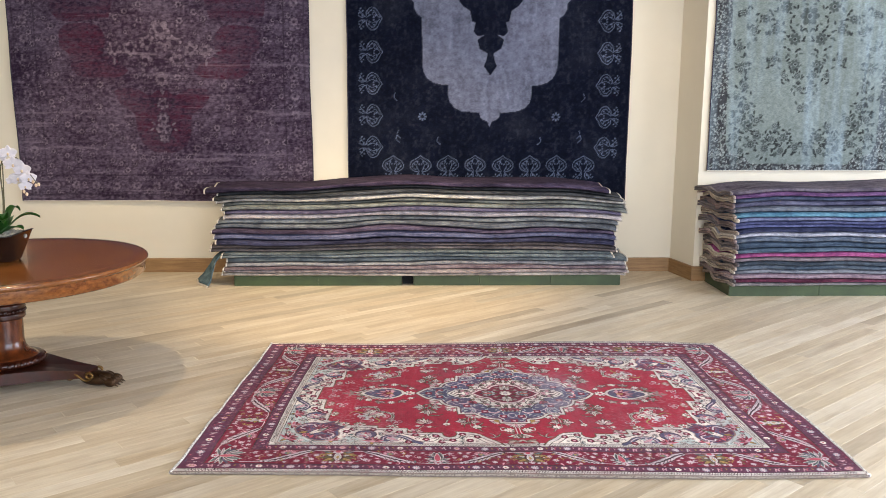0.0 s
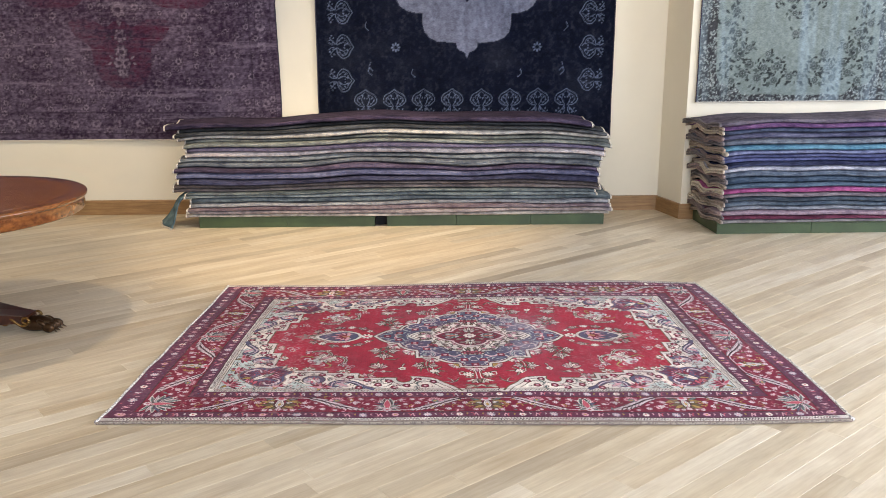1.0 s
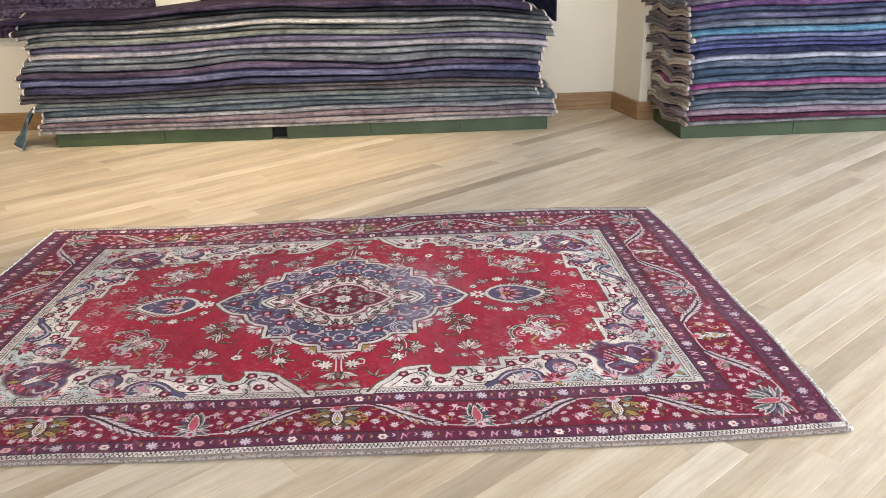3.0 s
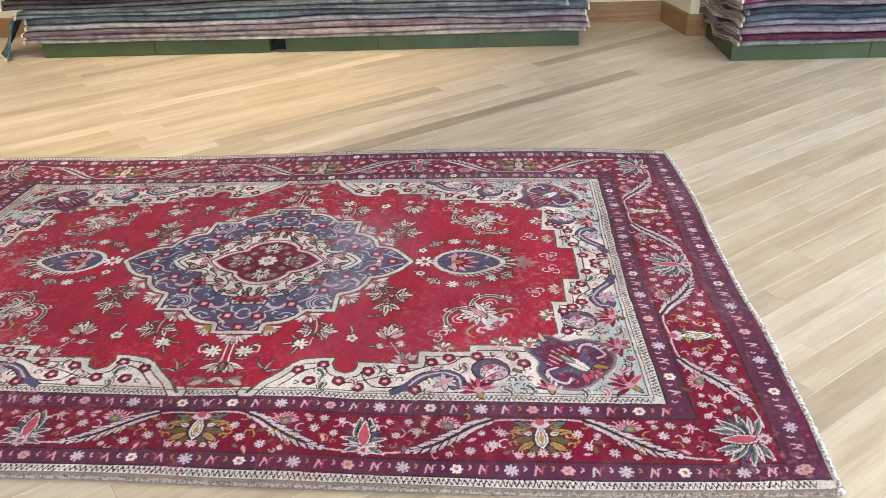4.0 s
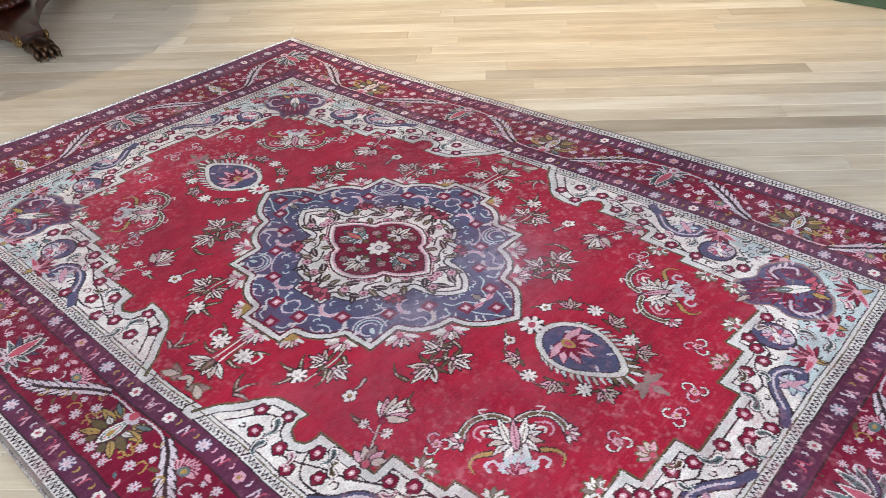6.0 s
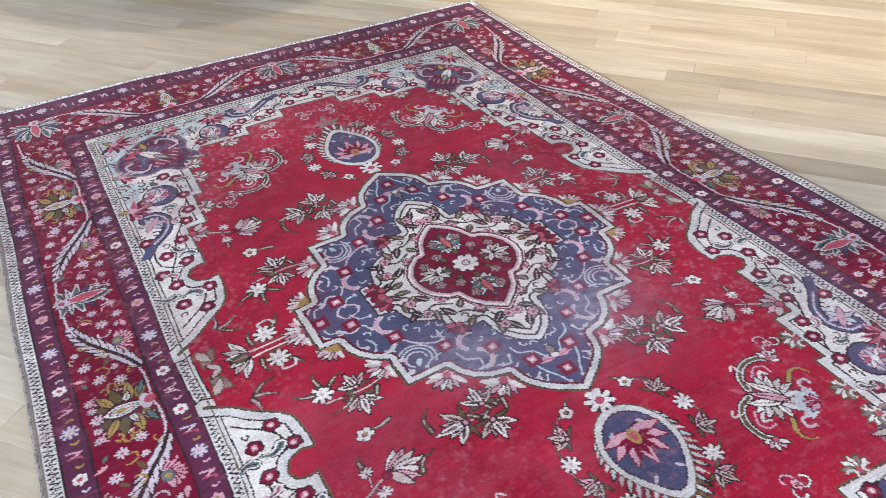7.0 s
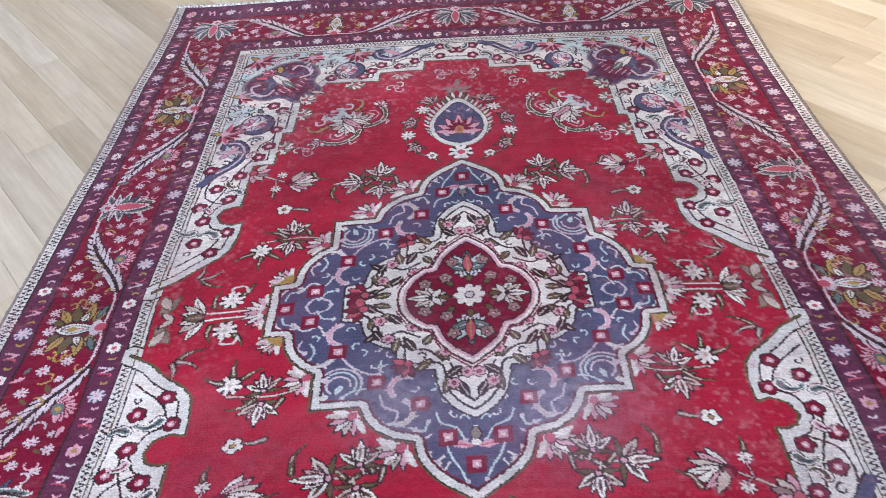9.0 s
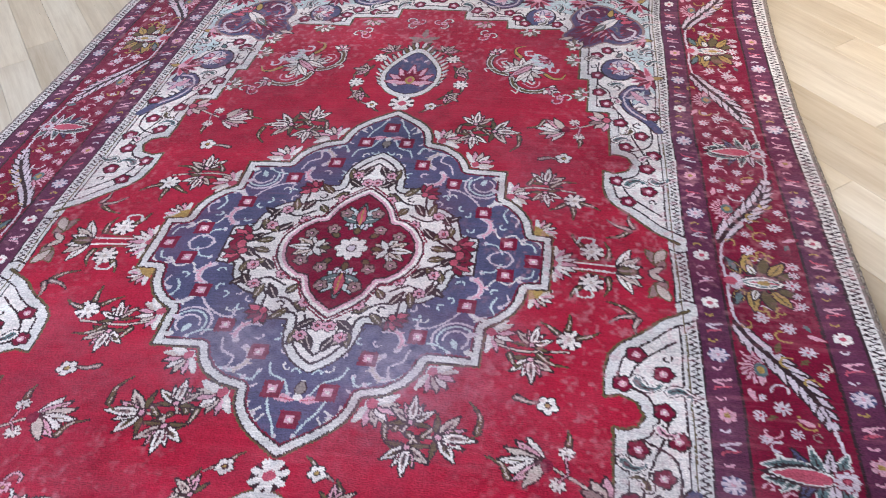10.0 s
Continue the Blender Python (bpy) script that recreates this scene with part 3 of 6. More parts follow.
def sage_chart():
    """A pale sage field strewn with flower sprays inside a dark border of tiny leaves."""
    cv = Canvas(0, 0.86, 0.9, 3.55, 0.004, 0)
    gen = random.Random(5)
    cv.poly([(0.70, 0.9), (0.86, 0.9), (0.86, 3.55), (0.72, 3.55)], 1)
    cv.poly([(0, 0.9), (0.86, 0.9), (0.86, 1.32), (0.78, 1.34), (0.70, 1.28), (0.66, 1.2), (0.5, 1.16), (0.44, 1.10), (0, 1.10)], 1)
    for k in range(4200):
        x, z = gen.uniform(0, 0.85), gen.uniform(0.95, 2.7)
        if cv.img[int((z - 0.9) / cv.step), int(x / cv.step)] != 0:
            cv.oval(x, z, 0.010, 0.005, gen.uniform(0, 3), gen.choice((2, 3, 3)))

    def spray(x, z, size):
        for k in range(int(10 * size) + 5):
            a, r = gen.uniform(0, 6.3), gen.uniform(0, 0.09) * size
            cv.leaf(x + r * math.cos(a), z + r * math.sin(a), 0.045, 0.02, gen.uniform(0, 6.3), gen.choice((4, 5, 4)))
        cv.rosette(x, z, 0.035 * size, 7, 5, 4, 3)

    for x, z, s in ((0.62, 2.15, 0.9), (0.56, 2.0, 0.8), (0.55, 1.80, 1.0), (0.52, 1.62, 1.0), (0.5, 1.45, 1.5), (0.40, 1.36, 1.1), (0.28, 1.33, 1.0), (0.16, 1.34, 1.2), (0.05, 1.25, 1.0), (0.33, 1.24, 1.0), (0.46, 1.28, 1.1),
                    (0.0, 2.42, 2.6), (0.12, 2.22, 1.6), (0.1, 2.0, 1.3), (0.05, 1.78, 0.8), (0.22, 2.5, 1.6), (0.6, 2.45, 1.0), (0.55, 1.22, 0.9), (0.03, 1.62, 0.7), (0.3, 2.05, 0.9), (0.62, 1.7, 0.9), (0.6, 1.95, 0.8), (0.42, 1.5, 0.9), (0.6, 1.5, 1.0), (0.18, 1.22, 0.9), (0.25, 1.45, 0.7), (0.62, 1.35, 1.0), (0.2, 1.9, 0.8), (0.4, 2.4, 1.2), (0.3, 2.3, 1.2), (0.5, 2.3, 0.9), (0.08, 1.9, 0.9)):
        spray(x, z, s)
    return cv


sage_chart_ = sage_chart()
sage_rgb = dyed(sage_chart_.img, [(118, 128, 124), (58, 58, 60), (150, 156, 152), (118, 126, 124), (50, 54, 54), (74, 82, 80)])


def sage_dye(x, z):
    X = np.abs(x - 3.02) + 0.01 * value_noise(x, z, 3, 32)
    c = sample(sage_chart_, sage_rgb, X, z + 0.015 * value_noise(x, z, 3, 33))
    n, bars, fine = value_noise(x, z, 2, 34, 4), value_noise(x * 3, z * 0.25, 4, 35, 3), value_noise(x, z, 40, 36, 3)
    # pale blue upright streaks: window glare on the rug, put into its dye
    return np.clip(blend(c, np.array(srgb(150, 170, 180)), 0.55 * bars + 0.05) * (1 + 0.15 * n + 0.3 * fine)[..., None], 0, 1)


wall_rug("wall_rug", -4.266, -1.512, 0.70, 3.5, NORTH, plum_dye, "large overdyed plum and grey wool rug hung on a cream wall", WORN, 0.03, 1)
wall_rug("wall_rug", -1.155, 1.530, 0.70, 3.5, NORTH, navy_dye, "navy wool rug with a lobed grey medallion hung on the wall", WORN, 0.02, 2)
wall_rug("wall_rug", 2.167, 3.87, 1.043, 3.5, BAY_Y, sage_dye, "faded sage blue floral rug hung on the projecting wall", WORN, 0.02, 3)


# ---- stacks of folded rugs ----
def fold_profile(depth, thick):
    """Section across a rug folded once: two plies meeting in a round nose at the front."""
    t, r = thick, thick / 2
    back = [depth - (depth - 1.4 * r) * k / 8 for k in range(9)]
    pts = [(d, 0.0) for d in back] + [(r, 0.0)]
    pts += [(r - 1.9 * r * math.sin(a) ** 1.3 * (1 - 0.22 * math.exp(-((a - math.pi / 2) / 0.20) ** 2)), r - 0.97 * r * math.cos(a)) for a in np.linspace(0.2, math.pi - 0.2, 13)]
    pts += [(r, t)] + [(d, t) for d in back[::-1]]
    pts += [(d, t * 0.54) for d in back] + [(r * 1.2, t * 0.5)] + [(d, t * 0.46) for d in back[::-1]]
    return pts


def folded_rug(name, x0, x1, y, depth, under, thick, material, label, group, seed, skew=0.0, droop=(0.0, 0.0), trim=None):
    """One rug of a stack. under: the height of what it lies on, as a function of x; returns its own upper surface."""
    gen = np.random.default_rng(seed)
    ph = gen.uniform(0, 6.3, 4)
    puff = lambda x: thick * (1 + (0.03 if skew else 0.15) * math.sin(1.7 * x + ph[0]) + (0.04 if skew else 0.10) * math.sin(4.1 * x + ph[1]) + 0.05 * math.sin(9 * x + ph[3]))
    shift = lambda x: y + 0.014 * math.sin(1.3 * x + ph[2]) + 0.007 * math.sin(5 * x + ph[3])
    n = 56
    rug = empty(name, None, label, "folded rug", group)
    meshes = (("body", np.linspace(x0 + 0.02, x1 - 0.02, n), 1.0), ("fringe", np.linspace(x0 + 0.006, x0 + 0.02, 3), 1.03), ("fringe", np.linspace(x1 - 0.02, x1 - 0.006, 3), 1.03))
    for part_name, stations, grow in meshes:
        bm = bmesh.new()
        rings = []
        for x in stations:
            end = max(0.0, 1 - (x - x0) / 0.16) ** 2 * droop[0] + max(0.0, 1 - (x1 - x) / 0.16) ** 2 * droop[1]
            h = puff(x)
            base = under(x)
            wav = 0.010 * math.sin(7 * x + ph[0])
            rings.append([bm.verts.new((x + (0.01 + 0.14 * abs(skew)) * math.sin(9 * d + ph[1]) * min(1, d * 4) - skew * d * max(0.0, 1 - (x - x0) / 0.8), shift(x) + d - (grow - 1) * 0.06 * (d < 0.1), base - end + zz * grow
                                        + ((0.012 + 0.05 * abs(skew)) * (math.sin(15 * d + 0.5 + 0.6 * math.sin(ph[2])) + 0.4 * math.sin(31 * d + ph[0])) + wav) * min(1, d * 5) * min(1, max(0, 0.3 - min(x - x0, x1 - x)) * 5)))
                          for d, zz in fold_profile(depth, h)])
        m = len(rings[0])
        for a, b in zip(rings, rings[1:]):
            for i in range(m):
                bm.faces.new((a[i], a[(i + 1) % m], b[(i + 1) % m], b[i]))
        for ring in (rings[0], rings[-1][::-1]):
            bm.faces.new(ring)
        part(part_name, bm, material if part_name == "body" else trim or FRINGE, rug, "" if part_name == "body" else "pale wool fringe", True)
    return lambda x: under(x) + puff(x) * 1.0


def stack(layers, x0, x1, y, depth, z, crown, group, seed, skew=0.0, trim=None, ragged=0.012, grey=0.15, pale=1.0):
    """Lays folded rugs one on another; crown bows the upper ones up in the middle."""
    gen = random.Random(seed)
    # thick bundles are two rugs of one kind
    layers = [one for t, a, b, left, right, words in layers for one in
              ([(t, a, b, left, right, words)] if t < 0.052 else [(t * 0.55, a, b, left, right, words), (t * 0.45, tuple(0.8 * c for c in a), tuple(0.88 * c for c in b), left + 0.015, right - 0.01, "dull " + words)])]
    total = sum(t for t, *_ in layers)
    mid, half = (x0 + x1) / 2, (x1 - x0) / 2
    level = 0.0
    surface = [lambda x: z]
    tops = surface[0]
    for k, (thick, a, b, left, right, words) in enumerate(layers):
        level += thick
        bow = crown * (level / total) ** 1.5 - crown * ((level - thick) / total) ** 1.5
        below = tops
        carried_ = lambda x, below=below, bow=bow: below(x) + bow * max(0.0, 1 - ((x - mid) / half) ** 2) * 0.5
        mat = fabric_material("wool_" + words.replace(" ", "_"), *(tuple(min(0.9, pale * (grey * sum(srgb(*c)) / 3 + (1 - grey) * v)) for v in srgb(*c)) for c in (a, b)), 40)
        tops = folded_rug("folded_rug", x0 + left + gen.uniform(-ragged, ragged), x1 + right, y + gen.uniform(-0.026, 0.030), depth, carried_, thick, mat,
                          "folded " + words + " wool rug lying in a tall stack", group, seed * 50 + k, skew, (gen.uniform(0, 0.012), gen.uniform(0, 0.012)), trim[k * 7 % len(trim)] if trim else None)
    return tops


STACK_A = [  # thickness, darker yarn, lighter yarn, left and right end offsets, words
    (0.030, (150, 140, 132), (196, 186, 172), 0.10, -0.02, "cream grey"), (0.028, (120, 108, 112), (168, 152, 150), 0.12, 0.0, "dusty mauve"),
    (0.032, (112, 88, 96), (150, 132, 136), 0.12, -0.01, "faded rose brown"), (0.030, (122, 124, 130), (166, 164, 166), 0.13, -0.02, "silver grey"),
    (0.042, (84, 96, 102), (122, 134, 138), 0.14, 0.0, "slate blue"), (0.050, (86, 100, 106), (128, 140, 142), 0.10, -0.14, "teal grey"),
    (0.058, (96, 84, 84), (142, 126, 120), -0.01, -0.10, "speckled brown"), (0.040, (38, 36, 58), (72, 72, 104), 0.05, -0.13, "dark indigo"),
    (0.048, (66, 68, 104), (116, 118, 152), 0.03, -0.12, "violet blue"), (0.036, (62, 48, 70), (104, 88, 116), 0.02, -0.13, "purple"),
    (0.048, (74, 80, 90), (124, 128, 134), 0.04, -0.11, "blue grey"), (0.036, (92, 98, 104), (150, 156, 158), 0.06, -0.10, "pale slate"),
    (0.046, (172, 158, 160), (222, 208, 204), 0.12, -0.07, "pale pink"), (0.034, (78, 70, 98), (116, 106, 136), 0.13, -0.08, "lavender"),
    (0.058, (94, 100, 98), (146, 150, 142), 0.12, -0.03, "sage grey"), (0.038, (164, 156, 146), (212, 204, 190), 0.07, -0.04, "cream"),
    (0.056, (44, 46, 50), (82, 84, 88), 0.05, -0.07, "charcoal"), (0.040, (42, 34, 56), (80, 64, 92), -0.02, -0.20, "dark plum")]
stack([(t * 1.04, *rest) for t, *rest in STACK_A], -2.36, 1.43, 2.815, 0.60, 0.098, 0.15, "rugs of the long stack", 3, grey=0.25, pale=1.05)

BACKING = [plain_material(name, srgb(*c), 0.95, 0, 0.45, 120) for name, c in (("beige_rug_backing", (172, 156, 144)), ("cream_rug_backing", (204, 192, 176)), ("mauve_rug_backing", (150, 130, 128)), ("grey_rug_backing", (122, 114, 116)))]
STACK_B = [
    (0.030, (116, 112, 116), (160, 152, 150), 0.02, 0, "mushroom grey"), (0.026, (96, 30, 58), (140, 60, 92), 0.02, 0, "wine red"), (0.040, (150, 120, 136), (190, 160, 172), 0.03, 0, "dusty pink"),
    (0.038, (116, 124, 138), (170, 172, 180), 0.03, 0, "silver blue"), (0.042, (72, 92, 112), (120, 134, 148), 0.02, 0, "steel blue"), (0.034, (46, 58, 72), (90, 104, 118), 0.02, 0, "dark slate"),
    (0.034, (120, 106, 116), (160, 144, 150), 0.02, 0, "faded mauve"), (0.044, (160, 50, 122), (204, 84, 156), 0.02, 0, "magenta"), (0.034, (62, 86, 112), (110, 134, 156), 0.01, 0, "denim blue"),
    (0.050, (40, 60, 84), (84, 106, 130), 0.01, 0, "petrol blue"), (0.044, (84, 100, 122), (136, 150, 170), 0.01, 0, "blue grey"), (0.040, (150, 156, 176), (206, 206, 220), 0.01, 0, "pale lilac"),
    (0.034, (40, 46, 80), (76, 84, 124), 0.0, 0, "navy blue"), (0.060, (72, 78, 134), (112, 120, 178), 0.0, 0, "periwinkle"), (0.034, (104, 112, 160), (144, 152, 190), 0.0, 0, "hyacinth blue"),
    (0.040, (60, 132, 168), (104, 170, 196), -0.01, 0, "turquoise"), (0.046, (96, 104, 124), (140, 148, 160), -0.01, 0, "stone blue"), (0.050, (70, 70, 106), (116, 116, 146), -0.02, 0, "grape grey"),
    (0.036, (54, 66, 98), (92, 106, 136), -0.02, 0, "ink blue"), (0.036, (104, 62, 118), (144, 96, 152), -0.02, 0, "violet"), (0.034, (96, 84, 104), (136, 124, 138), -0.05, 0, "greyish plum")]
stack(STACK_B, 2.20, 5.65, 2.375, 0.62, 0.098, 0.07, "rugs of the blue stack", 7, 0.11, BACKING, 0.025, 0.22, 0.80)

# the corner of one rug slipped off the end of the long stack
flop = empty("slipped_rug", None, "teal grey rug corner hanging from a stack to the floor", "rug")
path = smooth_line([(-2.10, 2.83, 0.300), (-2.22, 2.815, 0.295), (-2.30, 2.805, 0.240), (-2.335, 2.795, 0.150), (-2.36, 2.785, 0.070), (-2.385, 2.775, 0.016)], 6)
bm = bmesh.new()
rows_ = []
for i, (x, y, z) in enumerate(path):
    g = i / (len(path) - 1)
    fold = lambda v: 0.016 * g * math.sin(7 * v + 1.2) - 0.17 * g * v
    rows_.append([bm.verts.new((x + fold(v) - 0.004 * t_, y + 0.30 * v, z + 0.006 * t_ * (1 - g) + 0.004 * t_ + 0.012 * (1 - g) * math.sin(9 * v + 5 * g))) for v, t_ in
                  [(v, 1) for v in np.linspace(0, 1, 12)] + [(v, -1) for v in np.linspace(1, 0, 12)]])
for a, b in zip(rows_, rows_[1:]):
    for i in range(24):
        bm.faces.new((a[i], a[(i + 1) % 24], b[(i + 1) % 24], b[i]))
bm.faces.new(rows_[0])
bm.faces.new(rows_[-1][::-1])
hem = [rows_[-1][i].co.copy() for i in range(12)]
part("body", bm, fabric_material("wool_teal_corner", srgb(74, 96, 104), srgb(112, 134, 140)), flop, "", True)
part("fringe", tube(bmesh.new(), [(p.x - 0.006, p.y, 0.010) for p in hem], 0.008, 6), FRINGE, flop, "pale wool fringe")


def platform(x0, x1, y0, y1, seams, label):
    """A low painted board box that keeps a stack off the floor."""
    p = empty("platform", None, label, "platform", "green platforms")
    cuts = [x0, *seams, x1]
    for a, b in zip(cuts, cuts[1:]):
        part("front_board", box(bmesh.new(), (a + 0.001, y0, 0.001), (b - 0.001, y0 + 0.018, 0.088), 0.002), GREEN, p)
    part("side_board", box(bmesh.new(), (x0 + 0.001, y0 + 0.019, 0.001), (x0 + 0.019, y1, 0.088), 0.002), GREEN, p)
    part("side_board", box(bmesh.new(), (x1 - 0.019, y0 + 0.019, 0.001), (x1 - 0.001, y1, 0.088), 0.002), GREEN, p)
    part("top_board", box(bmesh.new(), (x0, y0 - 0.002, 0.089), (x1, y1, 0.098), 0.001), GREEN, p)


platform(-2.155, -0.64, 2.85, 3.44, [-1.40], "low green painted wooden platform under a rug stack")
platform(-0.535, 1.365, 2.85, 3.44, [0.07, 0.72], "low green painted wooden platform under a rug stack")
# added filler, set back in the open gap, its black standing for shade
bm = box(bmesh.new(), (-0.637, 2.93, 0.001), (-0.538, 3.40, 0.09))
tagged(part("spacer_block", bm, DARK), "near-black filler standing for the shade in the gap between two platforms", "block")
platform(2.205, 5.6, 2.40, 3.00, [3.0, 3.85, 4.7], "low green painted wooden platform under the blue stack")


# ---- the pedestal table with its orchid ----
def pedestal_table(x, y):
    t = empty("pedestal_table", pose(x, y, 0, 0, 0, -5), "round polished mahogany pedestal table with brass paw feet", "table")
    R = 0.80
    part("tabletop", lathe(bmesh.new(), [(0, 0.71), (R - 0.09, 0.71), (R - 0.09, 0.737), (0, 0.737)], 96), MAHOGANY, t, smooth=False)
    part("crossbanding", lathe(bmesh.new(), [(R - 0.09, 0.7365), (R - 0.012, 0.7365), (R - 0.002, 0.732), (R, 0.725), (R - 0.004, 0.717), (R - 0.012, 0.713), (R - 0.014, 0.708), (R - 0.09, 0.708), (R - 0.09, 0.7365)], 96), MAHOGANY_EDGE, t, "figured mahogany rim", True)
    part("apron", lathe(bmesh.new(), [(R - 0.016, 0.71), (R - 0.018, 0.651), (R - 0.024, 0.643), (R - 0.05, 0.643), (R - 0.05, 0.71)], 96), MAHOGANY_EDGE, t, "", True)
    part("block", box(bmesh.new(), (-0.2, -0.2, 0.665), (0.2, 0.2, 0.71), 0.004), MAHOGANY_DARK, t)
    part("column", lathe(bmesh.new(), [(0.0, 0.665), (0.12, 0.665), (0.115, 0.645), (0.096, 0.62), (0.092, 0.50), (0.09, 0.47), (0.088, 0.27), (0.094, 0.23), (0.11, 0.205), (0.14, 0.185), (0.165, 0.17), (0.165, 0.155), (0, 0.155)], 48), MAHOGANY_MID, t, "", True)
    for z, r in ((0.47, 0.102), (0.415, 0.100)):
        part("collar", lathe(bmesh.new(), [(0.09, z + 0.02), (r, z + 0.018), (r + 0.007, z + 0.008), (r + 0.002, z), (r + 0.007, z - 0.008), (r, z - 0.018), (0.09, z - 0.02)], 48), MAHOGANY_DARK, t, "", True)
    beads = bmesh.new()
    for k in range(30):
        a = 2 * math.pi * k / 30
        bmesh.ops.create_icosphere(beads, subdivisions=1, radius=0.011, matrix=pose(0.103 * math.cos(a), 0.103 * math.sin(a), 0.444))
    part("beading", beads, MAHOGANY_DARK, t, "", True)
    gad = lathe(bmesh.new(), [(0.12, 0.175), (0.178, 0.172), (0.192, 0.158), (0.192, 0.142), (0.178, 0.130), (0.12, 0.128)], 48)
    for k in range(36):
        a = 2 * math.pi * k / 36
        bmesh.ops.create_icosphere(gad, subdivisions=1, radius=0.016, matrix=pose(0.184 * math.cos(a), 0.184 * math.sin(a), 0.15) @ Matrix.Diagonal((1, 1, 1.2, 1)))
    part("gadrooned_ring", gad, MAHOGANY_DARK, t, "", True)
    # a three-cornered base with hollow sides
    bm = bmesh.new()
    rim = []
    for k in range(3):
        a0 = 2 * math.pi * k / 3
        tip = lambda s: Vector((0.50 * math.cos(a0) - s * 0.055 * math.sin(a0), 0.50 * math.sin(a0) + s * 0.055 * math.cos(a0)))
        nxt = a0 + 2 * math.pi / 3
        p, q = tip(1), Vector((0.50 * math.cos(nxt) + 0.055 * math.sin(nxt), 0.50 * math.sin(nxt) - 0.055 * math.cos(nxt)))
        mid = Vector((math.cos(a0 + math.pi / 3), math.sin(a0 + math.pi / 3))) * 0.16
        rim += [tip(-1), *[(1 - u) ** 2 * p + 2 * u * (1 - u) * mid + u * u * q for u in (k_ * 0.92 / 11 for k_ in range(12))]]
    n = len(rim)
    rise = lambda p: 0.128 - 0.03 * max(0.0, (p.length - 0.2) / 0.3)
    low, high = [bm.verts.new((p.x, p.y, 0.058)) for p in rim], [bm.verts.new((p.x, p.y, rise(p))) for p in rim]
    top, bot = bm.verts.new((0, 0, 0.130)), bm.verts.new((0, 0, 0.058))
    for i in range(n):
        j = (i + 1) % n
        bm.faces.new((low[i], low[j], high[j], high[i]))
        bm.faces.new((high[i], high[j], top))
        bm.faces.new((low[j], low[i], bot))
    part("base", bm, MAHOGANY_DARK, t, "hollow-sided triangular base")
    for k in range(3):
        a = 2 * math.pi * k / 3
        foot = bmesh.new()
        big = pose(0.50, 0, 0) @ Matrix.Diagonal((1.2, 1.25, 1.2, 1)) @ pose(-0.50, 0, 0)
        bmesh.ops.create_icosphere(foot, subdivisions=3, radius=1, matrix=pose(0.52, 0, 0.036) @ Matrix.Diagonal((0.085, 0.046, 0.036, 1)))
        for s in (-0.034, -0.012, 0.012, 0.034):
            bmesh.ops.create_icosphere(foot, subdivisions=2, radius=1, matrix=pose(0.592, s, 0.026, 0, 0, s * 300) @ Matrix.Diagonal((0.034, 0.0125, 0.024, 1)))
            bmesh.ops.create_icosphere(foot, subdivisions=2, radius=1, matrix=pose(0.565, s, 0.048, 0, 25, s * 300) @ Matrix.Diagonal((0.026, 0.0115, 0.013, 1)))
            bmesh.ops.create_cone(foot, segments=8, radius1=0.007, radius2=0.001, depth=0.024, matrix=pose(0.628, s * 1.1, 0.013, 0, 118, s * 300))
        bmesh.ops.transform(foot, matrix=pose(0, 0, 0, 0, 0, math.degrees(a)) @ big, verts=foot.verts)
        paw = part("paw_foot", foot, BRONZE, t, "aged brass lion paw foot", True)
        for s in (1, -1):
            ang = np.linspace(0, 5.2, 18)
            scroll = [(0.50 + 0.02 * math.cos(v) * (1 - v / 8), s * 0.05, 0.06 + 0.02 * math.sin(v) * (1 - v / 8)) for v in ang]
            wave = [(u, s * (0.05 + 0.004 * math.sin(u * 60)), 0.055 + 0.018 * math.sin((u - 0.40) * 55)) for u in np.linspace(0.40, 0.52, 14)]
            orn = tube(bmesh.new(), scroll, 0.0065, 6)
            tube(orn, wave, 0.0065, 6)
            curl_ = [(0.405 + 0.016 * math.cos(v), s * 0.05, 0.058 + 0.016 * math.sin(v)) for v in np.linspace(0.5, 6.0, 16)]
            tube(orn, curl_, 0.006, 6)
            bmesh.ops.transform(orn, matrix=pose(0, 0, 0, 0, 0, math.degrees(a)) @ big, verts=orn.verts)
            part("scroll", orn, BRONZE_GOLD, paw, "gilt brass scroll", True)
    return t


BRONZE_GOLD = plain_material("gilt_brass", srgb(128, 98, 54), 0.35, 0.85, 0.35, 50)
pedestal_table(-2.90, 0.27)


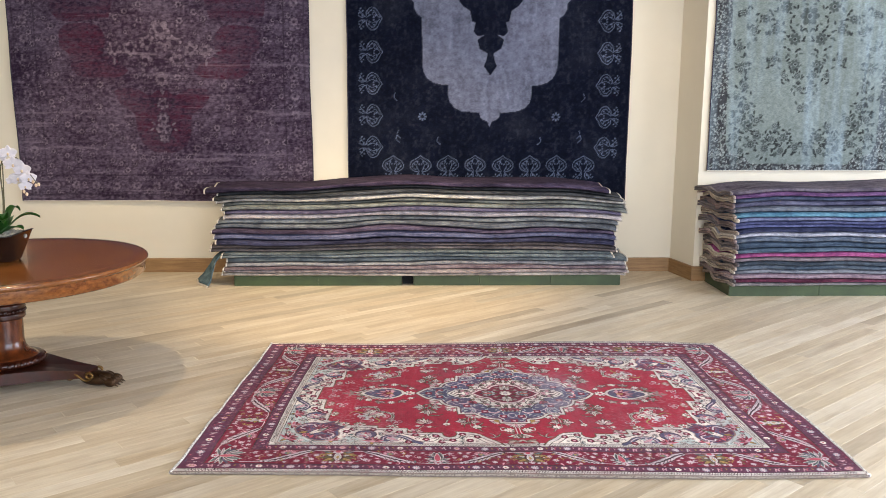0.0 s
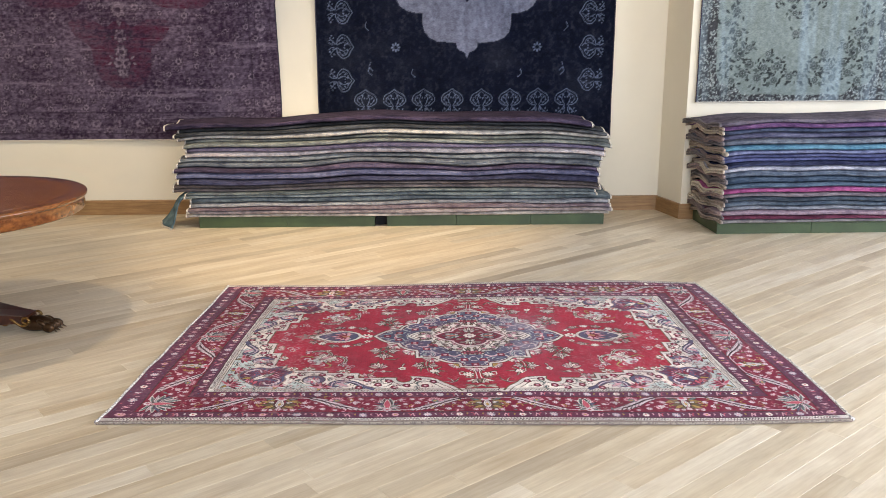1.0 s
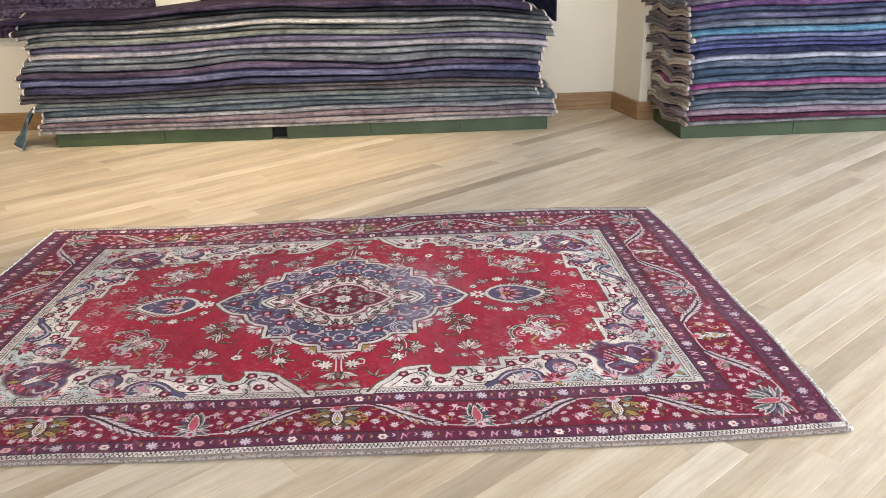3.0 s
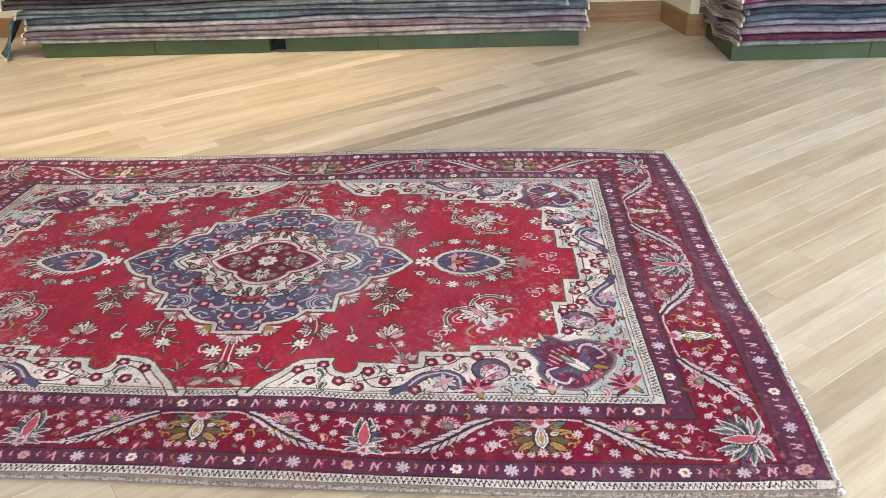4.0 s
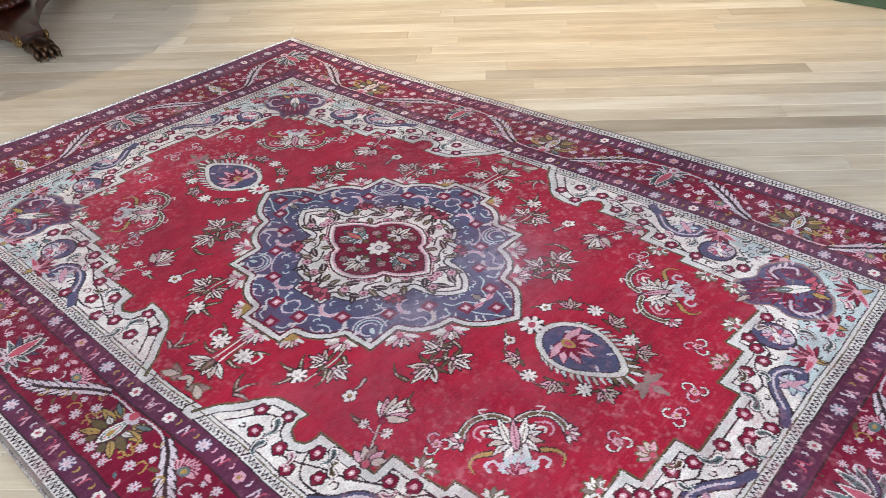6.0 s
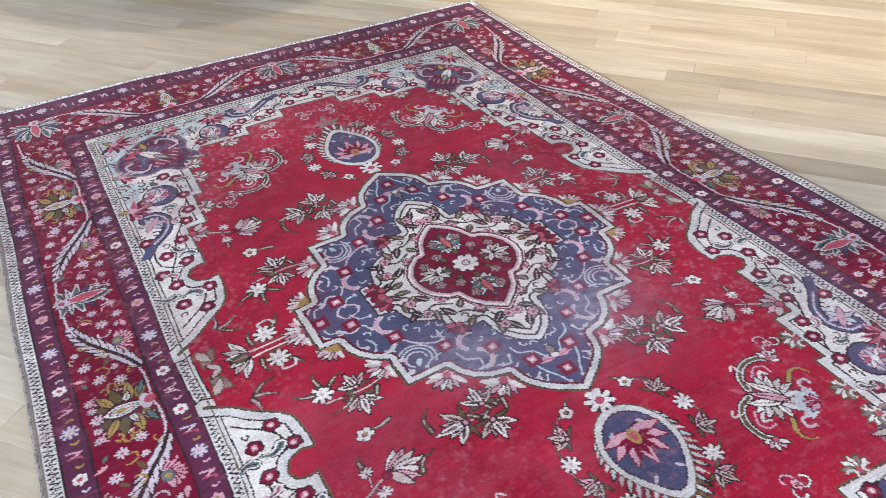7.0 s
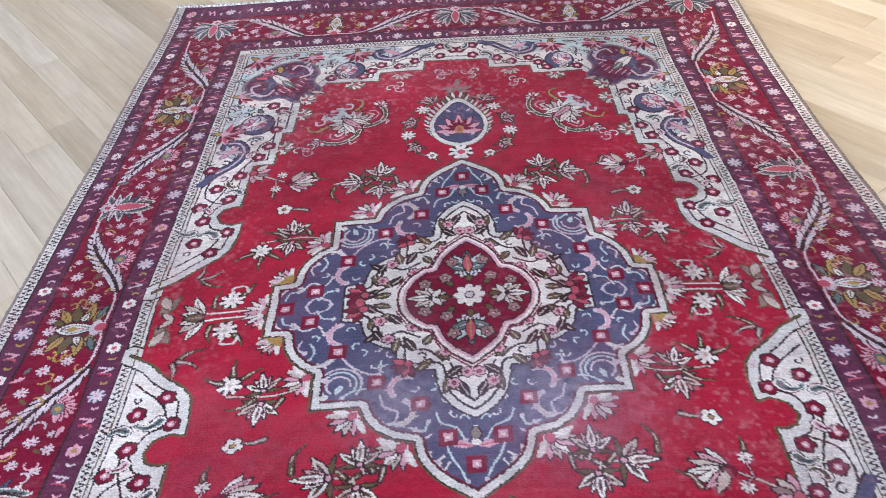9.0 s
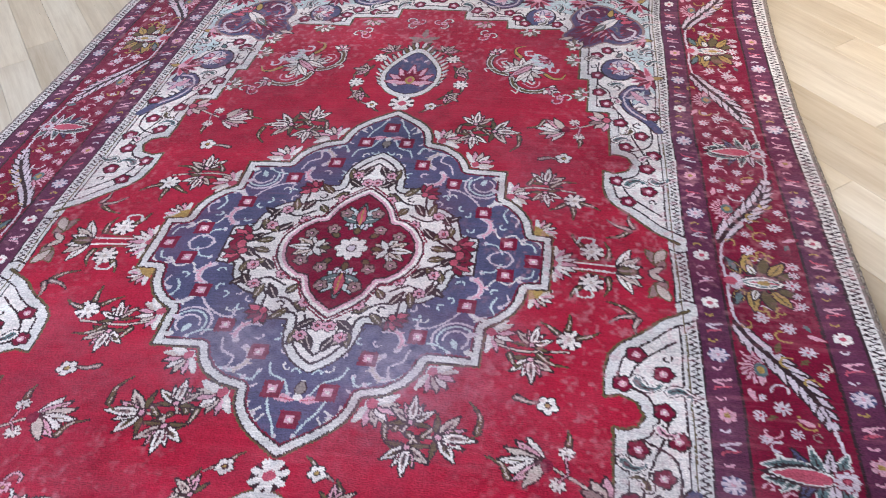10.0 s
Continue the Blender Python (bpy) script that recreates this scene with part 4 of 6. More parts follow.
def orchid(x, y, z):
    o = empty("potted_orchid", pose(x, y, z), "white orchid in a dark glazed square bowl on the table", "plant")
    bm = bmesh.new()
    prof = [(0.070, 0.0), (0.078, 0.01), (0.138, 0.160), (0.146, 0.165), (0.138, 0.168), (0.128, 0.148), (0.055, 0.03)]
    rings = []
    for r, h in prof:
        rings.append([bm.verts.new((r * (abs(math.cos(a)) ** 0.6) * math.copysign(1, math.cos(a)), r * (abs(math.sin(a)) ** 0.6) * math.copysign(1, math.sin(a)), h + 0.012 * (h > 0.1) * math.cos(2 * a))) for a in (2 * math.pi * k / 32 for k in range(32))])
    for a, b in zip(rings, rings[1:]):
        for i in range(32):
            bm.faces.new((a[i], a[(i + 1) % 32], b[(i + 1) % 32], b[i]))
    bm.faces.new(rings[0][::-1])
    bm.faces.new(rings[-1])
    part("bowl", bm, POT, o, "dark brown glazed bowl", True)
    gen = random.Random(4)
    bm = bmesh.new()
    for k in range(60):
        a, r = gen.uniform(0, 6.3), 0.125 * math.sqrt(gen.random())
        bmesh.ops.create_icosphere(bm, subdivisions=1, radius=gen.uniform(0.012, 0.022), matrix=pose(r * math.cos(a), r * math.sin(a), 0.142 + gen.uniform(0, 0.016)))
    part("moss", bm, MOSS, o, "pale moss and pebbles", True)
    for turn, length, lift in ((20, 0.20, 0.11), (-25, 0.17, 0.05), (100, 0.2, 0.08), (170, 0.19, 0.07), (230, 0.21, 0.05), (300, 0.17, 0.1), (-60, 0.13, 0.13), (60, 0.12, 0.15)):
        bm = bmesh.new()
        rows = []
        for u in np.linspace(0, 1, 9):
            w = 0.034 * math.sin(math.pi * min(1, 0.12 + 0.86 * u)) ** 0.7
            zc = 0.15 + lift * math.sin(u * 2.2)
            rows.append([bm.verts.new((u * length, v * w, zc + abs(v) * 0.012)) for v in (-1, -0.5, 0, 0.5, 1)])
        for a, b in zip(rows, rows[1:]):
            for i in range(4):
                bm.faces.new((a[i], a[i + 1], b[i + 1], b[i]))
        bmesh.ops.solidify(bm, geom=bm.faces[:], thickness=0.003)
        bmesh.ops.transform(bm, matrix=pose(0, 0, 0, 0, 0, turn), verts=bm.verts)
        part("leaf", bm, LEAF, o, "glossy green leaf", True)

    def flower(p, face, size):
        bm = bmesh.new()
        for turn, length, width in ((90, 1.0, 0.62), (210, 0.95, 0.55), (330, 0.95, 0.55), (15, 1.05, 1.0), (165, 1.05, 1.0)):
            rows = []
            for u in np.linspace(0, 1, 7):
                w = width * 0.55 * math.sin(math.pi * min(1, 0.06 + 0.92 * u ** 0.8)) ** 0.75
                rows.append([(u * length, v * w, 0.18 * u * u - 0.10 * abs(v) * u) for v in (-1, -0.5, 0, 0.5, 1)])
            q = pose(0, 0, 0, 0, 0, turn)
            verts = [[bm.verts.new(q @ (Vector(c) * size)) for c in r] for r in rows]
            for a, b in zip(verts, verts[1:]):
                for i in range(4):
                    bm.faces.new((a[i], a[i + 1], b[i + 1], b[i]))
        bmesh.ops.solidify(bm, geom=bm.faces[:], thickness=0.0012)
        m = Matrix.Translation(p) @ Vector(face).to_track_quat("Z", "Y").to_matrix().to_4x4()
        bmesh.ops.transform(bm, matrix=m, verts=bm.verts)
        ob = part("flower", bm, WHITE_PETAL, o, "white orchid bloom", True)
        lip = bmesh.new()
        bmesh.ops.create_icosphere(lip, subdivisions=2, radius=1, matrix=m @ pose(0, -0.14 * size, 0.16 * size) @ Matrix.Diagonal((0.14 * size, 0.2 * size, 0.16 * size, 1)))
        part("lip", lip, LIP, ob, "pale yellow lip", True)

    stems = [smooth_line([(0.0, 0, 0.15), (0.02, 0.0, 0.34), (0.02, 0, 0.52), (0.06, 0, 0.60), (0.13, -0.01, 0.58), (0.19, -0.02, 0.50), (0.23, -0.02, 0.44)], 8),
             smooth_line([(-0.03, 0.01, 0.15), (-0.03, 0.0, 0.36), (-0.06, -0.01, 0.5), (-0.13, -0.02, 0.53), (-0.19, -0.03, 0.46), (-0.22, -0.03, 0.38)], 8)]
    for s in stems:
        part("stem", tube(bmesh.new(), s, [0.0045 * (1 - 0.5 * i / len(s)) for i in range(len(s))], 6), STEM, o)
    part("stake", tube(bmesh.new(), [(0.012, 0.01, 0.14), (0.03, 0.01, 0.56)], 0.003, 6), STEM, o)
    for x_, y_, z_, s in ((0.035, -0.03, 0.595, 0.042), (0.085, -0.03, 0.615, 0.046), (0.11, -0.035, 0.555, 0.050), (0.155, -0.03, 0.52, 0.048), (0.13, -0.03, 0.475, 0.048), (0.185, -0.03, 0.475, 0.044), (0.165, -0.03, 0.43, 0.036), (0.09, -0.02, 0.46, 0.034),
                          (-0.08, -0.03, 0.52, 0.05), (-0.12, -0.03, 0.47, 0.05), (-0.055, -0.03, 0.45, 0.046), (-0.10, -0.03, 0.40, 0.046), (-0.16, -0.03, 0.43, 0.048), (-0.06, -0.03, 0.36, 0.036), (-0.19, -0.03, 0.36, 0.04)):
        flower((x_, y_, z_), (gen.uniform(-0.1, 0.7), -1, gen.uniform(-0.25, 0.3)), s)
    for x_, z_ in ((0.205, 0.455), (0.22, 0.435), (0.235, 0.44), (0.15, 0.40), (0.165, 0.385)):
        bm = bmesh.new()
        bmesh.ops.create_icosphere(bm, subdivisions=2, radius=1, matrix=pose(x_, -0.02, z_) @ Matrix.Diagonal((0.008, 0.008, 0.011, 1)))
        part("bud", bm, LIP, o, "small closed bud", True)


orchid(-2.87, 0.26, 0.7372)


# ---- the red medallion rug on the floor ----
HALF_L, HALF_W = 1.54, 1.005  # half length and half width of its design
(RED, CRIMSON, PURPLE, NAVY, IVORY, DARKLINE, PALE, GOLD, TEAL, PINK, ICE, ROSE, OLIVE, MAROON, LILAC, GREY, BEIGE, DUSK) = range(18)
RUG_YARNS = [(171, 28, 53), (122, 13, 45), (95, 43, 69), (84, 82, 110), (236, 224, 214), (56, 36, 38), (220, 212, 204), (176, 142, 76), (98, 116, 114), (218, 162, 172),
             (196, 206, 202), (192, 84, 100), (102, 86, 54), (124, 18, 48), (210, 192, 196), (138, 124, 114), (204, 184, 170), (152, 122, 116)]


def border_inset(f):
    return HALF_L - 0.35 * f, HALF_W - 0.311 * f


def rug_chart():
    """One quarter of the design, from the middle of the rug to a corner."""
    cv = Canvas(-0.02, HALF_L + 0.01, -0.02, HALF_W + 0.01, 0.0016, GREY)
    gen = random.Random(8)
    for f, y in ((0.024, PALE), (0.105, DARKLINE), (0.118, PURPLE), (0.275, DARKLINE), (0.29, CRIMSON), (0.755, DARKLINE), (0.77, PURPLE), (0.93, DARKLINE), (0.942, PALE), (1.008, OLIVE), (1.018, PALE), (1.04, DARKLINE), (1.05, RED)):
        a, b = border_inset(f)
        a = HALF_L - 0.07 * f if f < 0.12 else a
        cv.poly([(-0.1, -0.1), (a, -0.1), (a, b), (-0.1, b)], y)

    # zigzag strips
    for f0, f1 in ((0.034, 0.094), (0.955, 0.998)):
        (a0, b0), (a1, b1) = border_inset(f0), border_inset(f1)
        cv.stroke([(0.0065 * k, b0 if k % 2 else b1) for k in range(int(min(a0, a1) / 0.0065))], 0.0028, DARKLINE)
        if f0 > 0.5:
            cv.stroke([(a0 if k % 2 else a1, 0.0065 * k) for k in range(int(min(b0, b1) / 0.0065))], 0.0028, DARKLINE)

    # the two guard bands: rosette, crescent, forked sprig, crescent, blossom
    def guard(f, end_l, end_w, start):
        a, b = border_inset(f)
        a = HALF_L - 0.054 if f < 0.5 else a
        for along, limit, at in (("p", end_l, lambda s: (s, b)), ("q", end_w, lambda s: (a, s))):
            k, s = start, 0.0
            flip = 0 if along == "p" else math.pi / 2
            while s < limit:
                x, y = at(s)
                kind = k % 8
                if kind == 0:
                    cv.spokes(x, y, 0.0165, 8, LILAC, PINK, NAVY)
                elif kind == 4:
                    cv.oval(x, y, 0.015, 0.013, 0, MAROON)
                    for t in range(6):
                        cv.oval(x + 0.010 * math.cos(t * 1.05), y + 0.010 * math.sin(t * 1.05), 0.006, 0.005, 0, PINK if (k // 8) % 2 else IVORY)
                    cv.oval(x, y, 0.005, 0.005, 0, GOLD if (k // 8) % 2 else ROSE)
                elif kind % 2:
                    cv.curl(x - 0.004 * math.cos(flip), y - 0.012 * math.cos(flip) - 0.004 * math.sin(flip), 0.010, flip + 0.5, 1.0, 0.0042, (GOLD, PINK, LILAC)[gen.randrange(3)], 2.4)
                else:
                    c, s_ = math.cos(flip), math.sin(flip)
                    rot = lambda u, v: (x + u * c - v * s_, y + u * s_ + v * c)
                    cv.stroke([rot(-0.012, 0.014), rot(-0.006, -0.012), rot(0.004, 0.006)], 0.005, PINK if gen.random() < 0.6 else LILAC)
                    cv.stroke([rot(0.004, 0.012), rot(0.008, -0.010), rot(0.014, -0.012)], 0.004, ROSE if gen.random() < 0.5 else PINK)
                k += 1
                s += 0.0335

    guard(0.197, 1.50, 0.965, 0)
    guard(0.85, 1.235, 0.735, 2)

    # the main border
    def floret(x, y, r=0.0145):
        cv.spokes(x, y, r, 8, LILAC, ROSE, MAROON, gen.random())

    def gold_palmette(at, turn):
        for m in (1, -1):
            for u, v, l, w, a_, c_ in ((0.022, 0.76, 0.050, 0.022, 0.45, GOLD), (0.022, 0.66, 0.060, 0.022, 0.05, GOLD), (0.022, 0.52, 0.056, 0.022, -0.25, OLIVE), (0.020, 0.42, 0.052, 0.020, -0.6, GOLD), (0.014, 0.34, 0.040, 0.016, -1.0, OLIVE), (0.022, 0.60, 0.030, 0.014, 0.3, PALE)):
                cv.leaf(*at(m * u, v), l, w, turn + (math.pi - a_ if m > 0 else a_), c_, DARKLINE, OLIVE)
            for u, v in ((0.055, 0.66), (0.062, 0.50), (0.05, 0.34)):
                cv.curl(*at(m * (u + 0.014), v), 0.012, turn + v * 5, m, 0.0045, GOLD)
            cv.leaf(*at(m * 0.004, 0.34), 0.056, 0.020, turn + math.pi / 2 - m * 0.30, IVORY, DARKLINE, OLIVE)
            cv.leaf(*at(m * 0.03, 0.80), 0.04, 0.012, turn + math.pi / 2 + m * 1.2, TEAL, DARKLINE)
        cv.leaf(*at(0, 0.26), 0.086, 0.034, turn + math.pi / 2, IVORY, DARKLINE)
        cv.leaf(*at(0, 0.34), 0.058, 0.020, turn + math.pi / 2, PALE, TEAL, ROSE)
        cv.oval(*at(0, 0.50), 0.007, 0.011, turn, GOLD)
        cv.oval(*at(0, 0.84), 0.024, 0.013, turn, LILAC)
        cv.oval(*at(0, 0.90), 0.012, 0.012, turn, ROSE)
        floret(*at(0, 0.17), 0.013)
        for m in (1, -1):
            floret(*at(m * 0.03, 0.13), 0.009)

    def teal_palmette(at, turn):
        for m in (1, -1):
            for j in range(7):
                x, y = at(m * (0.010 + 0.002 * j), 0.26 + 0.035 * j)
                a = -0.75 + 0.30 * j
                cv.leaf(x, y, 0.074 - 0.003 * abs(j - 3), 0.016, turn + (a + 0.35 if m > 0 else math.pi - a - 0.35), (TEAL, LILAC, TEAL, NAVY)[j % 4], PALE if j % 2 == 0 else DARKLINE, DARKLINE)
        cv.leaf(*at(0, 0.16), 0.115, 0.040, turn + math.pi / 2, DARKLINE)
        cv.leaf(*at(0, 0.22), 0.088, 0.026, turn + math.pi / 2, ROSE, PALE)
        cv.rosette(*at(0, 0.14), 0.019, 8, LILAC, ROSE, MAROON)

    def spray(at, turn, m):
        """The vine, its long feathered leaf and pink fan between a gold and a teal flower; at(s, w) with s from 0 to 1."""
        vine = smooth_line([at(0.0, 0.93), at(0.10, 0.96), at(0.2, 0.95), at(0.30, 0.90)], 6)
        cv.stroke(vine, 0.005, LILAC)
        spine = smooth_line([at(0.26, 0.95), at(0.36, 0.80), at(0.48, 0.55), at(0.62, 0.30), at(0.78, 0.14), at(0.97, 0.09)], 8)
        n = len(spine)
        for y in (DARKLINE, LILAC):
            for k in range(0, n - 9, 3):
                d = spine[k + 1] - spine[k]
                ang = math.atan2(d[1], d[0])
                size = 0.046 * math.sin(math.pi * min(1, 0.16 + 0.84 * k / (n - 9))) + 0.010
                for side in (1, -1):
                    cv.leaf(*spine[k], size + (0.006 if y == DARKLINE else 0), 0.0165 if y == DARKLINE else 0.0105, ang + side * 0.42, y)
        cv.stroke(spine[:-10], 0.009, DARKLINE)
        cv.stroke(spine[-14:], 0.005, LILAC)
        x, y = at(0.52, 0.76)
        for k in range(9):
            a = turn + math.pi * (0.05 + 0.115 * k)
            cv.leaf(x, y, 0.036, 0.014, a if m > 0 else a, PINK, MAROON)
        cv.oval(x, y, 0.016, 0.012, turn, TEAL)
        cv.oval(x, y, 0.008, 0.006, turn, GOLD)
        for s, w, r in ((0.22, 0.62, 0.015), (0.27, 0.34, 0.0155), (0.40, 0.20, 0.015), (0.13, 0.12, 0.012), (0.70, 0.62, 0.0155), (0.75, 0.86, 0.013), (0.66, 0.82, 0.009), (0.82, 0.52, 0.012), (0.52, 0.12, 0.010), (0.33, 0.6, 0.010), (0.86, 0.84, 0.011)):
            floret(*at(s, w), 0.86 * r)
        for s, w, r, a, b in ((0.18, 0.45, 0.020, 0.4, 1), (0.34, 0.30, 0.022, 2.2, -1), (0.45, 0.36, 0.018, 1.0, 1), (0.64, 0.70, 0.020, 0.2, -1), (0.72, 0.45, 0.022, 2.6, 1), (0.80, 0.68, 0.018, 3.4, -1), (0.16, 0.26, 0.018, 5.0, 1), (0.58, 0.18, 0.016, 0.0, 1), (0.87, 0.66, 0.016, 1.2, 1), (0.24, 0.80, 0.014, 4.0, -1), (0.42, 0.93, 0.013, 3.0, 1)):
            cv.curl(*at(s, w), r, turn + a, b * m, 0.0038, (PINK, LILAC, PINK, GOLD)[gen.randrange(4)], 3.8)
        for s, w in ((0.30, 0.16), (0.62, 0.93), (0.36, 0.48), (0.77, 0.30)):
            cv.leaf(*at(s, w), 0.03, 0.011, turn + gen.uniform(0, 6), (OLIVE, PINK, TEAL)[gen.randrange(3)], MAROON)

    a_out, b_out = border_inset(0.29)
    a_in, b_in = border_inset(0.755)

    def long_at(p0, p1):
        return lambda s, w: (p0 + (p1 - p0) * s, b_out + (b_in - b_out) * w)

    def short_at(q0, q1):
        return lambda s, w: (a_out + (a_in - a_out) * w, q0 + (q1 - q0) * s)

    half = math.pi
    for p0, p1 in ((0.0, 0.435), (0.885, 0.435), (0.885, 1.31)):
        spray(long_at(p0, p1), half, 1 if p1 > p0 else -1)
    for q0, q1 in ((0.42, 0.0), (0.42, 0.81)):
        spray(short_at(q0, q1), half / 2, 1 if q1 > q0 else -1)
    for p in (0.0, 0.885):
        gold_palmette(lambda u, v, p=p: (p + u, b_out + (b_in - b_out) * v), -math.pi)
    gold_palmette(lambda u, v: (a_out + (a_in - a_out) * v, 0.42 + u), math.pi / 2)
    teal_palmette(lambda u, v: (0.435 + u, b_out + (b_in - b_out) * v), -math.pi)
    teal_palmette(lambda u, v: (a_out + (a_in - a_out) * v, u), math.pi / 2)
    teal_palmette(lambda u, v: (a_out + (a_in - a_out) * (v * 1.02), 0.838 + u), math.pi / 2)
    def sprig(x, y):
        k = gen.randrange(5)
        if k < 3:
            cv.curl(x, y, gen.uniform(0.009, 0.014), gen.uniform(0, 6.3), gen.choice((1, -1)), 0.0032, gen.choice((PINK, BEIGE, ROSE, DUSK)), 4.4)
        elif k == 3:
            cv.curl(x, y, 0.011, gen.uniform(0, 6.3), 1, 0.0036, gen.choice((BEIGE, ROSE)), 3.2)
        else:
            cv.leaf(x - 0.009, y, 0.02, 0.009, gen.uniform(-1, 1), gen.choice((OLIVE, PINK, TEAL)), MAROON)

    cv.scatter(9000, (0.0, a_out, 0.0, b_out), 0.0105, [CRIMSON], gen, sprig)
    cv.scatter(2500, (0.0, HALF_L, 0.0, HALF_W), 0.0095, [PURPLE], gen, lambda x, y: cv.oval(x, y, 0.005, 0.0035, gen.uniform(0, 3), gen.choice((NAVY, MAROON, NAVY, ROSE))))

    def ray_fan(x, y, r, turn, yarns, spread=2.6, petals=7, edge=DARKLINE):
        """A half rosette of round-tipped petals that leans on an outline."""
        for k in range(petals):
            a_ = turn + (k / (petals - 1) - 0.5) * spread
            cv.leaf(x + 0.18 * r * math.cos(a_), y + 0.18 * r * math.sin(a_), 0.86 * r, 2.1 * r / petals, a_, yarns[k % len(yarns)], edge)
        cv.oval(x, y, 0.30 * r, 0.30 * r, 0, edge)
        cv.oval(x, y, 0.22 * r, 0.22 * r, 0, ROSE)

    def fine(pts, width, yarn_, only=None):
        cv.stroke(smooth_line(pts, 7), width, yarn_, only)

    # corner pieces: ivory, stepped and lobed towards the field
    rim = [(0.096, 0.70), (0.128, 0.650), (0.165, 0.614), (0.198, 0.574), (0.226, 0.553), (0.268, 0.545), (0.327, 0.545), (0.320, 0.574), (0.332, 0.600), (0.358, 0.611), (0.380, 0.600), (0.388, 0.578), (0.386, 0.560), (0.563, 0.560), (0.563, 0.505), (0.711, 0.503), (0.711, 0.476), (0.90, 0.476),
           (0.970, 0.41), (0.962, 0.246), (1.010, 0.244), (1.010, 0.104), (1.064, 0.102), (1.066, -0.1)]
    a, b = border_inset(1.05)
    cv.poly([*rim, (a, -0.1), (a, b), (0.096, b)], IVORY)
    for half, yarn_ in ((0.0275, DARKLINE), (0.0235, PALE), (0.0045, DARKLINE), (0.003, OLIVE)):
        cv.stroke(rim[:18], 2 * half, yarn_, [IVORY, DARKLINE, PALE])
        cv.stroke(rim[18:], 2 * half, yarn_, [IVORY, DARKLINE, PALE])
    cv.stroke(rim[:18], 0.0035, OLIVE)
    cv.stroke(rim[18:], 0.0035, OLIVE)
    for pts in ([(0.66, b), (0.70, 0.655), (0.80, 0.64), (0.86, 0.60), (0.90, b)], [(0.90, b), (0.92, 0.64), (1.06, 0.60), (1.06, 0.44), (1.10, 0.34), (a, 0.28), (a, b)], [(1.09, 0.36), (1.10, 0.22), (a, 0.19), (a, 0.36)]):
        cv.poly(pts, ICE, [IVORY])
    inside = [IVORY, ICE]

    def bloom5(x, y, r=0.0165):
        """A maroon five-lobed flower with a pink heart."""
        for grow, yarn_ in ((0.0032, DARKLINE), (0.0, MAROON)):
            for t in range(5):
                cv.oval(x + 0.55 * r * math.cos(t * 1.257 + 0.3), y + 0.55 * r * math.sin(t * 1.257 + 0.3), 0.50 * r + grow, 0.46 * r + grow, t * 1.257, yarn_)
        cv.oval(x, y, 0.44 * r, 0.44 * r, 0, PINK)
        cv.oval(x, y, 0.18 * r, 0.18 * r, 0, IVORY)

    def comma(x, y, size, turn, m, yarn_):
        """A bent leaf, thick at its head, with dark edges and pale veins."""
        t = np.linspace(0, 1, 9)
        ang_ = turn + m * t * 2.2
        pts = np.stack([x + np.cumsum(np.cos(ang_)) * size / 9, y + np.cumsum(np.sin(ang_)) * size / 9], 1)
        cv.stroke(pts, 0.40 * size + 0.005, DARKLINE, None, True)
        cv.stroke(pts, 0.40 * size, IVORY, None, True)
        cv.stroke(pts, 0.24 * size, yarn_, None, True)
        cv.stroke(pts[:6], 0.003, DARKLINE)

    for pts in (((0.18, 0.67), (0.25, 0.60), (0.31, 0.60), (0.36, 0.65), (0.46, 0.62), (0.54, 0.60), (0.60, 0.57), (0.66, 0.56), (0.70, 0.53), (0.80, 0.53)), ((0.40, 0.60), (0.44, 0.66), (0.52, 0.66), (0.58, 0.62)),
                ((1.12, -0.02), (1.15, 0.05), (1.09, 0.11), (1.09, 0.17), (1.05, 0.22), (1.06, 0.28), (1.02, 0.30)), ((1.09, 0.17), (1.15, 0.14), (1.165, 0.07))):
        fine(pts, 0.0045, DARKLINE, inside)
    # long purple scrolls, roundels with a cloud of lilac, and red blossoms
    for pts in (((0.50, 0.685), (0.545, 0.655), (0.585, 0.615), (0.64, 0.60), (0.68, 0.62), (0.685, 0.648), (0.665, 0.655)), ((1.175, 0.085), (1.155, 0.13), (1.12, 0.17), (1.098, 0.215), (1.112, 0.255), (1.14, 0.265), (1.15, 0.245))):
        fine(pts, 0.030, DARKLINE, inside)
        fine(pts, 0.022, NAVY)
        fine(pts[1:-1], 0.006, LILAC)
    for x, y, t in ((0.64, 0.638, 0.4), (1.14, 0.215, 2.0)):
        for k in range(6):
            cv.leaf(x, y, 0.036, 0.015, t + k * 1.05, (ICE, LILAC, PINK)[k % 3], NAVY)
        cv.oval(x, y, 0.013, 0.011, 0, PINK)
    for x, y in ((0.770, 0.585), (1.040, 0.345)):
        cv.oval(x, y, 0.055, 0.050, 0, DARKLINE, inside)
        cv.oval(x, y, 0.050, 0.045, 0, NAVY)
        cv.oval(x + 0.008, y + 0.010, 0.038, 0.033, 0, LILAC)
        for k in range(8):
            cv.leaf(x + 0.004, y + 0.006, 0.034, 0.012, 0.7 + k * 0.78, (PINK, ROSE, IVORY, LILAC)[k % 4], NAVY if k % 2 else MAROON)
        cv.oval(x + 0.004, y + 0.006, 0.009, 0.009, 0, IVORY)
